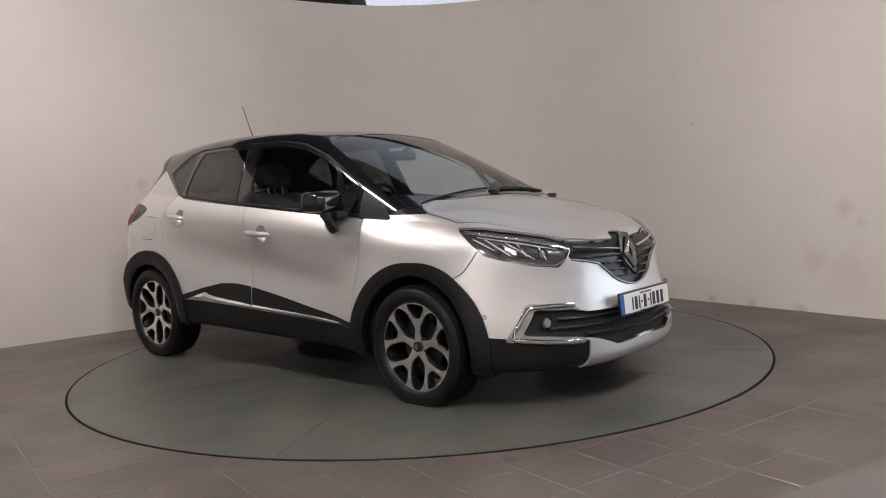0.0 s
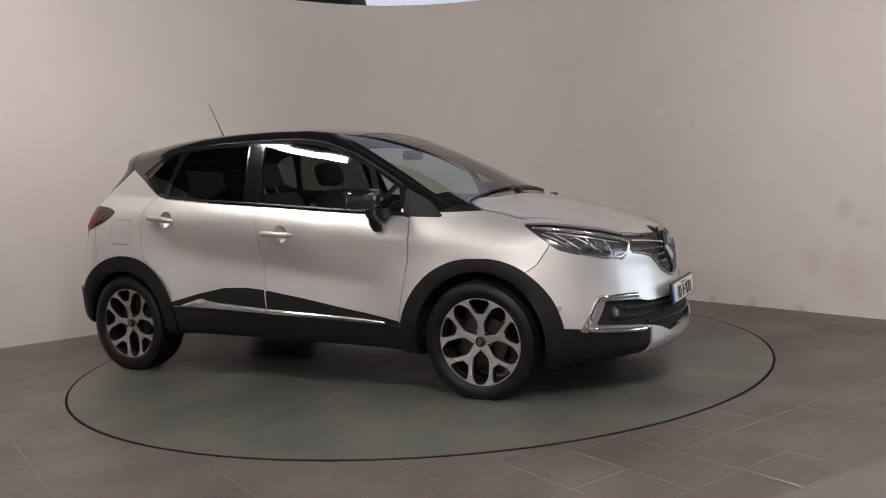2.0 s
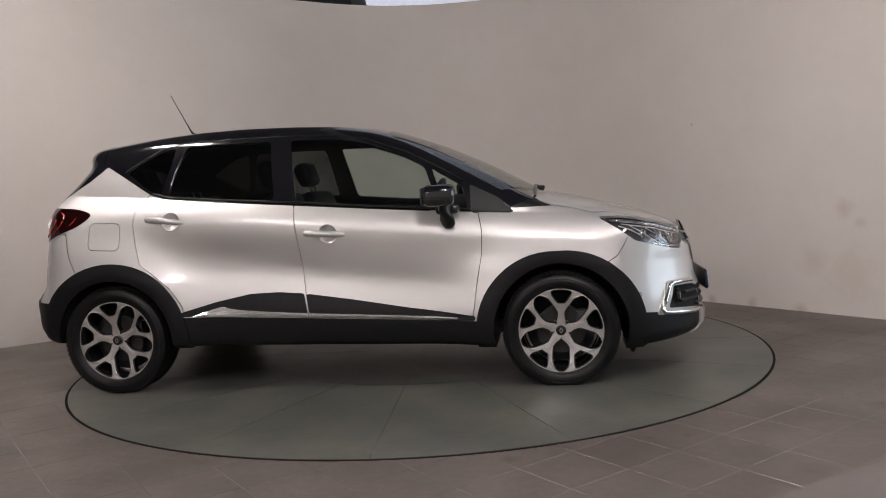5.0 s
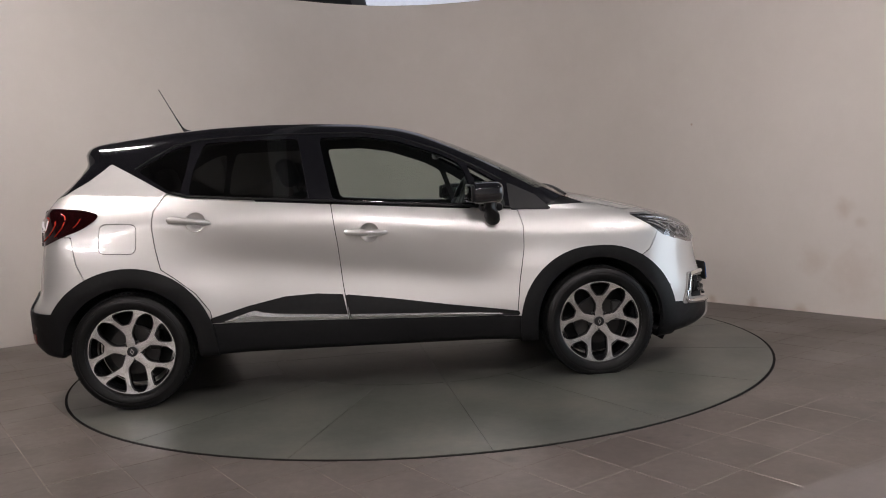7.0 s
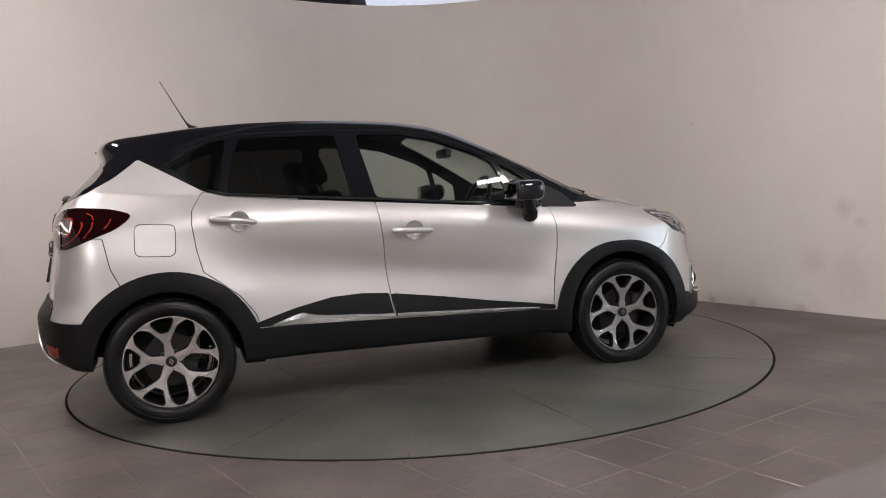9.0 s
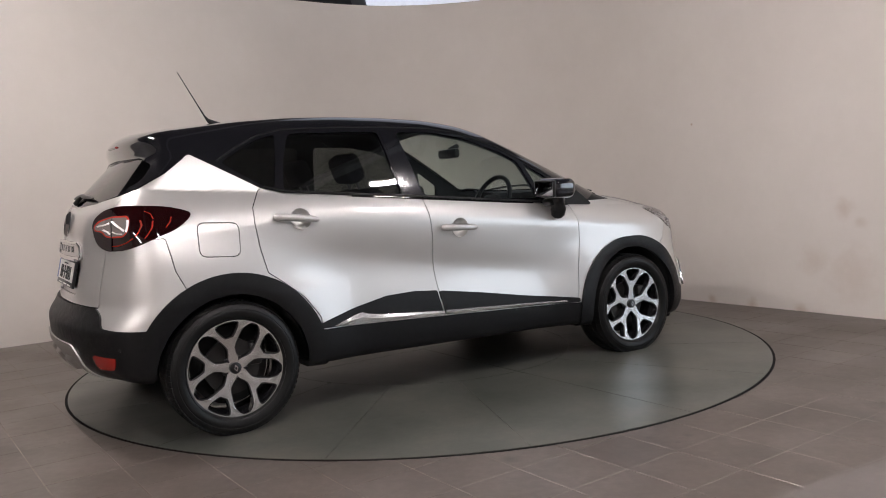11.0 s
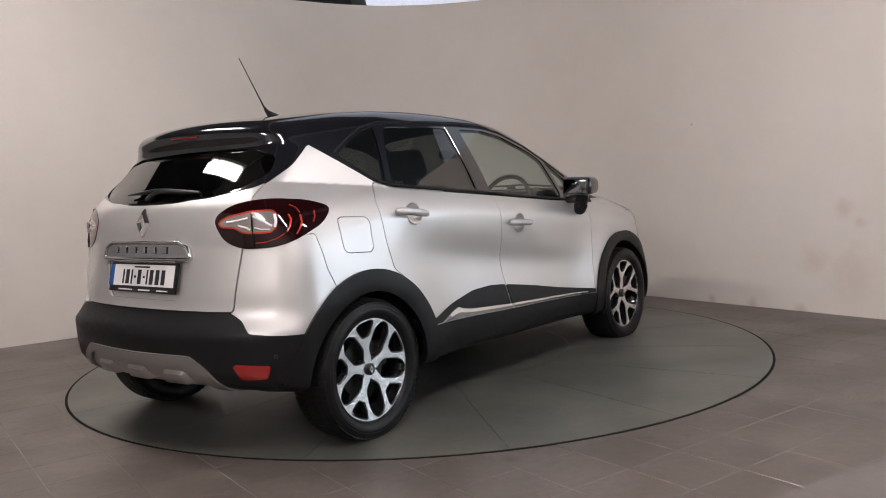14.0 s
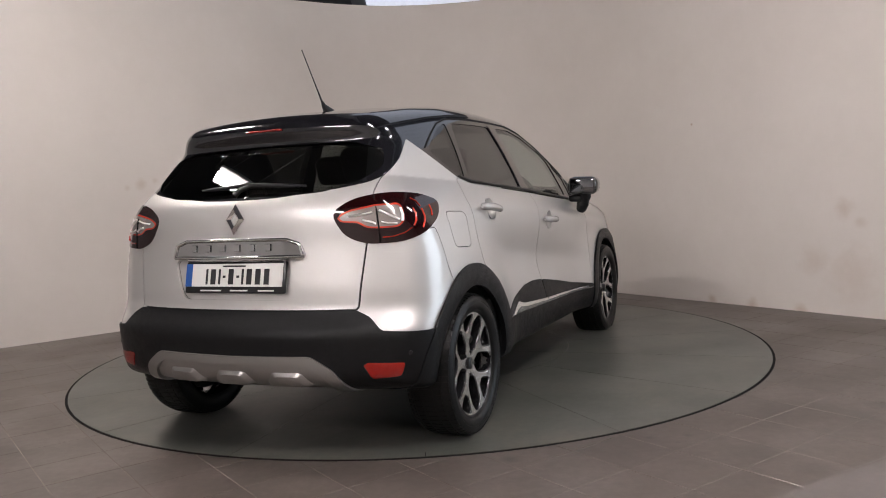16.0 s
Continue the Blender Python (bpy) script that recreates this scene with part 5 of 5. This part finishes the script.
def headlamps():
    for s in (-1, 1):
        tri = PANELS["headlamp"]
        h = panel("lamp_housing", SK_V, tri, M_LAMPDARK, CAR, -0.022, 0.0, "dark lamp housing", s)
        fp = lambda x, y, z, off: (lambda pn: pn[0] + pn[1] * off)(march((x + 0.6, s * (abs(y) + 0.55), z), (-0.7372, -s * 0.6757, 0)))
        drl = [(1.56, 0.70, 0.893), (1.658, 0.647, 0.880), (1.805, 0.566, 0.850), (1.934, 0.461, 0.814), (1.985, 0.415, 0.786)]
        bar("running_light", [fp(*q, -0.006) for q in drl], 0.0085, M_LAMPBRIGHT, h, "bright running light strip")
        drl2 = [(1.985, 0.415, 0.780), (1.99, 0.45, 0.742), (1.968, 0.505, 0.716), (1.90, 0.60, 0.728), (1.80, 0.68, 0.752)]
        bar("running_light", [fp(*q, -0.006) for q in drl2], 0.0085, M_LAMPBRIGHT, h, "bright running light strip")
        for (x, y, z), r in (((1.745, 0.680, 0.812), 0.020), ((1.835, 0.610, 0.797), 0.022), ((1.912, 0.535, 0.778), 0.022)):
            c = fp(x, y, z, -0.020)
            bm = bmesh.new()
            bmesh.ops.create_uvsphere(bm, u_segments=20, v_segments=12, radius=r)
            o = part("lamp_projector", bm, M_CRYSTAL, h, "glass projector lens")
            o.matrix_basis = Matrix.Translation(c) @ Matrix.Diagonal((0.7, 1, 1, 1))
            bm = bmesh.new()
            lathe(bm, [(r * 1.02, 0.0), (r * 1.25, 0.014), (r * 1.32, 0.012), (r * 1.1, -0.01)], 20, "Z")
            o = part("lamp_bezel", bm, M_LAMPBRIGHT, h)
            o.matrix_basis = facing(c, Vector((1, s * 0.7, 0)))
        for a, b in (((1.60, 0.70, 0.865), (1.70, 0.665, 0.805)), ((1.66, 0.68, 0.862), (1.80, 0.655, 0.775)), ((1.74, 0.62, 0.84), (1.90, 0.585, 0.752)), ((1.80, 0.60, 0.835), (1.86, 0.60, 0.765)), ((1.88, 0.53, 0.815), (1.93, 0.53, 0.745)), ((1.62, 0.69, 0.875), (1.95, 0.46, 0.795))):
            bar("lamp_fin", [fp(*a, -0.012), fp(*[(i + j) / 2 for i, j in zip(a, b)], -0.009), fp(*b, -0.012)], [0.005, 0.009, 0.005], M_FACET, h, "", 6, 0.5)


def tail():
    m = facing(Vector((-1.893, 0, 0.789)), Vector((-1, 0, 0.24)))
    plate(m, 0.136, 1)
    p, n = march((-3, 0, 1.033), (1, 0, 0))
    diamond("rear_badge", facing(p, n), 0.067, 0.050, CAR, "chrome open diamond emblem")
    m = None
    for k in range(6):                                        # lettering as plain raised blocks
        y = 0.215 - 0.078 * k
        p, n = march((-3, y, 0.912), (1, 0, 0))
        bm = bmesh.new()
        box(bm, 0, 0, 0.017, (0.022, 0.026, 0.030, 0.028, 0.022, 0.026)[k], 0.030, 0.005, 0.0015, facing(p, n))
        part("garnish_letter_block", bm, M_CHROMESHADE, CAR, smooth=False)
    for edge in ([(-0.33, 0.872), (0.0, 0.870), (0.33, 0.872)], [(-0.335, 0.878), (-0.318, 0.925), (-0.262, 0.944), (0.0, 0.946), (0.262, 0.944), (0.318, 0.925), (0.335, 0.878)]):
        fine = [(a[0] + (b[0] - a[0]) * t / 3, a[1] + (b[1] - a[1]) * t / 3) for a, b in zip(edge, edge[1:]) for t in range(3)] + [edge[-1]]
        bar("garnish_edge", [on_rear(y, z, 0.012) for y, z in fine], 0.008, M_CHROME, CAR, "chrome garnish edge", 10)
    # raised pads on the rear skid plate
    for y in (-0.27, 0.0, 0.27):
        bm = bmesh.new()
        p, n = march((-3, y, 0.378), (1, 0, 0))
        slab(bm, rounded([(-0.115, -0.045), (0.115, -0.045), (0.080, 0.030), (-0.080, 0.030)], 0.03), 0.022, facing(p, n) @ Matrix.Translation((0, 0, -0.004)), 0.72)
        part("skid_pad", bm, M_SATIN, CAR, "satin silver raised pad", angle=50)
    for s in (-1, 1):
        p, n = march((-1.80, s * 1.5, 0.475), (0, -s, 0))
        bm = bmesh.new()
        lathe(bm, [(0.0005, 0.012), (0.008, 0.012), (0.0095, 0.006)], 16, "Z")
        o = part("parking_sensor", bm, M_TRIM, CAR)
        o.matrix_basis = facing(p, n)
    # brake light in the spoiler
    pts = [on_rear(0.095 - 0.19 * t, 1.418, 0.004) for t in (0, 0.25, 0.5, 0.75, 1)]
    bar("high_brake_light", pts, 0.008, M_REFLECTOR, CAR, "red high-level brake light", 8, 0.7)
    # bright edge along the rear glass shut line
    bar("tailgate_handle", [on_rear(-0.25 + 0.5 * t, 0.862, 0.01) for t in (0, 0.5, 1)], 0.008, M_CHROME)


def on_corner(u, z, side, off=0.0):
    """A point of the rear corner, looked at along the diagonal."""
    k = u * 0.70711
    p, n = march((-k - 2.0, side * (-k + 2.0), z), (0.70711, -side * 0.70711, 0))
    return p + n * off


def tail_lamp_details():
    """Light guides, the lens seam and the faceted reflector of each tail lamp."""
    for s in (-1, 1):
        lamp = bpy.data.objects["tail_lamp" if s < 0 else "tail_lamp.001"]
        for pts, r, mat, nm in (
                ([(0.650, 1.045), (0.640, 1.025), (0.645, 0.995), (0.658, 0.975)], 0.0045, M_REDGLOW, "light_guide"),
                ([(0.668, 0.968), (0.700, 0.950), (0.745, 0.938), (0.785, 0.936)], 0.0045, M_REDGLOW, "light_guide"),
                ([(0.648, 1.085), (0.622, 1.072), (0.606, 1.050)], 0.0035, M_REDGLOW, "light_guide"),
                ([(0.604, 1.040), (0.598, 1.010), (0.606, 0.985), (0.618, 0.965)], 0.0040, M_REDGLOW, "light_guide"),
                ([(0.548, 1.052), (0.545, 1.030), (0.552, 1.008)], 0.0035, M_REDGLOW, "light_guide"),
                ([(0.800, 1.106), (0.799, 1.04), (0.797, 0.98), (0.796, 0.914)], 0.0042, M_GAP, "lens_seam"),
                ([(0.905, 1.026), (0.86, 1.030), (0.815, 1.040)], 0.007, M_FACET, "reflector_facet"),
                ([(0.855, 1.010), (0.82, 1.000), (0.806, 0.992)], 0.007, M_FACET, "reflector_facet"),
                ([(0.790, 1.046), (0.755, 1.026), (0.715, 1.004)], 0.008, M_FACET, "reflector_facet"),
                ([(0.705, 1.050), (0.700, 1.025), (0.704, 0.998)], 0.006, M_FACET, "reflector_facet"),
                ([(0.786, 1.000), (0.760, 0.992), (0.725, 0.990)], 0.005, M_FACET, "reflector_facet")):
            bar(nm, [on_corner(u, z, s, 0.0055) for u, z in pts], r, mat, lamp, "", 8, 0.6)


def side_trims():
    for s in (-1, 1):
        line = [(-1.26, 1.312), (-1.16, 1.372), (-1.04, 1.432), (-0.90, 1.462), (-0.6, 1.470), (-0.3, 1.468), (0.0, 1.460), (0.2, 1.430), (0.45, 1.340), (0.62, 1.25), (0.80, 1.145), (0.88, 1.09)]
        bar("window_top_moulding", [on_side(x, z, s, 0.001) for x, z in line[:-1]], 0.005, M_PLASTIC, CAR, "gloss black window moulding", 6)
        belt = [(-1.06, 1.170), (-0.967, 1.146), (-0.661, 1.117), (-0.183, 1.077), (0.304, 1.031), (0.835, 0.986)]
        bar("belt_moulding", [on_side(x, z, s, 0.003) for x, z in belt], 0.007, M_TRIM, CAR, "black belt moulding", 6)
        a, b = (-0.352, 1.448), (-0.300, 1.085)
        bar("door_pillar_edge", [on_side(a[0] + (b[0] - a[0]) * t, a[1] + (b[1] - a[1]) * t, s, 0.0) for t in (0, 0.25, 0.5, 0.75, 1)], 0.003, M_BLACK, CAR, "", 6)


# ---- cabin ----
def seat(x, y, w):
    root = empty("seat", parent=CAR)
    bm = bmesh.new()
    box(bm, x + 0.05, y, 0.52, 0.52, w, 0.17, 0.06, None, 3)
    part("cushion", bm, M_CLOTH, root, "dark cloth seat cushion")
    lean = Matrix.Translation((x - 0.20, y, 0.56)) @ Matrix.Rotation(-0.36, 4, "Y")
    bm = bmesh.new()
    box(bm, 0, 0, 0.30, 0.14, w * 0.96, 0.62, 0.06, lean, 3)
    part("backrest", bm, M_CLOTH, root, "dark cloth backrest")
    bm = bmesh.new()
    box(bm, 0.0, 0, 0.74, 0.11, 0.25, 0.17, 0.045, lean, 3)
    part("headrest", bm, M_CLOTH, root, "dark cloth headrest")
    for k in (-0.06, 0.06):
        bar("headrest_post", [lean @ Vector((0, k, 0.58)), lean @ Vector((0, k, 0.70))], 0.007, M_STEEL, root)
    return root


def cabin():
    for s in (-1, 1):
        seat(0.02, s * 0.36, 0.50)
        seat(-0.84, s * 0.34, 0.58)
    bm = bmesh.new()
    tube(bm, [(0.86, -0.70, 0.86), (0.84, -0.35, 0.90), (0.84, 0, 0.90), (0.84, 0.35, 0.90), (0.86, 0.70, 0.86)], [0.12, 0.14, 0.14, 0.14, 0.12], 16, 0.9)
    part("dashboard", bm, M_DASH, CAR, "dark plastic dashboard")
    bm = bmesh.new()
    box(bm, 1.02, 0, 0.905, 0.40, 1.30, 0.05, 0.02)
    part("dashboard_top", bm, M_DASH, CAR)
    bm = bmesh.new()
    box(bm, 0.74, -0.36, 1.02, 0.16, 0.34, 0.10, 0.04)
    part("instrument_hood", bm, M_DASH, CAR)
    c = Vector((0.56, -0.36, 1.00))
    turn = Matrix.Translation(c) @ Matrix.Rotation(radians(-66), 4, "Y")
    ring = [turn @ Vector((0.178 * math.cos(2 * math.pi * k / 28), 0.178 * math.sin(2 * math.pi * k / 28), 0)) for k in range(29)]
    w = bar("steering_wheel", ring, 0.016, M_TRIM, CAR, "black steering wheel", 8)
    bm = bmesh.new()
    box(bm, 0, 0, 0, 0.11, 0.14, 0.05, 0.02, turn)
    box(bm, 0, 0, 0, 0.03, 0.34, 0.02, 0.006, turn)
    part("steering_hub", bm, M_DASH, w)
    bm = bmesh.new()
    box(bm, 0.49, 0, 1.335, 0.045, 0.22, 0.065, 0.02)
    mm = part("inside_mirror", bm, M_TRIM, CAR, "black inside mirror")
    bar("mirror_mount", [(0.50, 0, 1.36), (0.56, 0, 1.385)], 0.018, M_TRIM, mm)
    bm = bmesh.new()
    box(bm, -1.45, 0, 0.98, 0.55, 1.05, 0.03, 0.01)
    part("parcel_shelf", bm, M_DASH, CAR)


door_handles()
handle_bowls()
chrome_strips()
door_mirror(-1)
door_mirror(1)
antenna()
wipers()
nose()
headlamps()
tail()
tail_lamp_details()
side_trims()
cabin()

# ---- strip lights over the bay, and one more added for brightness ----
def strip_light(x, y, z, length, along=TILE_A, lamp=M_LED):
    spin = math.degrees(math.atan2(along.y, along.x))
    m = pose(x, y, z, 0, 0, spin)
    root = empty("strip_light", m)
    bm = bmesh.new()
    box(bm, 0, 0, 0.05, length, 0.17, 0.06, 0.01)
    part("housing", bm, M_LIGHTCASE, root)
    bm = bmesh.new()
    box(bm, 0, 0, -0.010, length * 0.98, 0.10, 0.06, 0.02)
    part("diffuser", bm, lamp, root, "glowing white diffuser")
    for k in (-0.4, 0.4):
        bar("hanger", [(k * length, 0, 0.07), (k * length, 0, HALL_H - z)], 0.006, M_STEEL, root)
    tagged(root, "long white strip light hung from the roof over the bay", "strip light", group="strip lights")


strip_light(-2.65, -0.95, 3.5, 1.0, TILE_A, M_LED_WARM)
strip_light(0.70, -4.60, 3.5, 1.6)
strip_light(2.75, -2.30, 3.5, 0.5, TILE_B)
# extra light out of view, added only to brighten the bay
strip_light(-3.6, -6.4, 3.5, 1.6)


def floor_mat():
    """A thin sheet added for the paler corner of the floor, past a straight edge."""
    bm = bmesh.new()
    slab(bm, rounded([(1.05, -2.972), (2.40, -2.276), (3.05, -3.53), (1.70, -4.23)], 0.02), 0.003, Matrix.Translation((0, 0, 0.0008)))
    bmesh.ops.recalc_face_normals(bm, faces=bm.faces)
    tagged(part("floor_mat", bm, M_SHEET, smooth=False), "thin pale grey-brown sheet added for a paler corner of the floor", "mat")


floor_mat()

# ---- floor tiles, laid on the joint bed ----
def tile_mesh():
    bm = bmesh.new()
    box(bm, 0, 0, -0.005, TILE - 0.0042, TILE - 0.0022, 0.010, 0.0008, None, 1)
    me = bpy.data.meshes.new("tile")
    bm.to_mesh(me)
    bm.free()
    me.materials.append(M_TILE)
    return me


def lay_tiles():
    me = tile_mesh()
    spots = []
    spin = math.atan2(TILE_B.y, TILE_B.x)
    line = wall_line()
    for i in range(-26, 26):
        for j in range(-26, 26):
            c = TILE_B * (-0.483 + TILE * (i + 0.5)) + TILE_A * (2.24 + TILE * (j + 0.5))
            if c.length < TABLE_R - 0.24 or not (-4.6 < c.x < 4.4 and -3.6 < c.y < 4.2):
                continue
            p = Vector((c.x, c.y))
            wall_a = (p - CORNER).dot(Vector((-0.5565, 0.8308)))
            wall_b = (p - CORNER).dot(Vector((0.8305, 0.557)))
            if wall_a > 0.05 or wall_b > 0.05:
                continue
            spots.append((c.y + 0.3 * abs(c.x), c))
    spots.sort(key=lambda s: s[0])
    bm = bmesh.new()
    rng = random.Random(4)
    for n, (_, c) in enumerate(spots):
        m = Matrix.Translation((c.x, c.y, rng.uniform(-0.0004, 0.0004))) @ Matrix.Rotation(spin, 4, "Z")
        if n < 300:
            ob = new("tile", me)
            ob.parent = FLOOR
            ob.matrix_basis = m
        else:
            box(bm, 0, 0, -0.005, TILE - 0.0042, TILE - 0.0022, 0.010, 0, m)
    tagged(part("far_tiles", bm, M_TILE, FLOOR, "grey-brown floor tiles", smooth=False), kind="stuff")


lay_tiles()


# ---- movement: the deck turns at an even pace and carries the car ----
CAR_X, CAR_Y = -0.346, -0.237
TURN_0, TURN_RATE = -43.4, 6.6875


def motions():
    times = [k * 0.5 for k in range(33)]
    walk(TABLE, [(t, pose(0, 0, 0, 0, 0, TURN_0 + TURN_RATE * t)) for t in times])
    walk(CAR, [(t, pose(0, 0, 0, 0, 0, TURN_0 + TURN_RATE * t) @ pose(CAR_X, CAR_Y, 0)) for t in times])


motions()
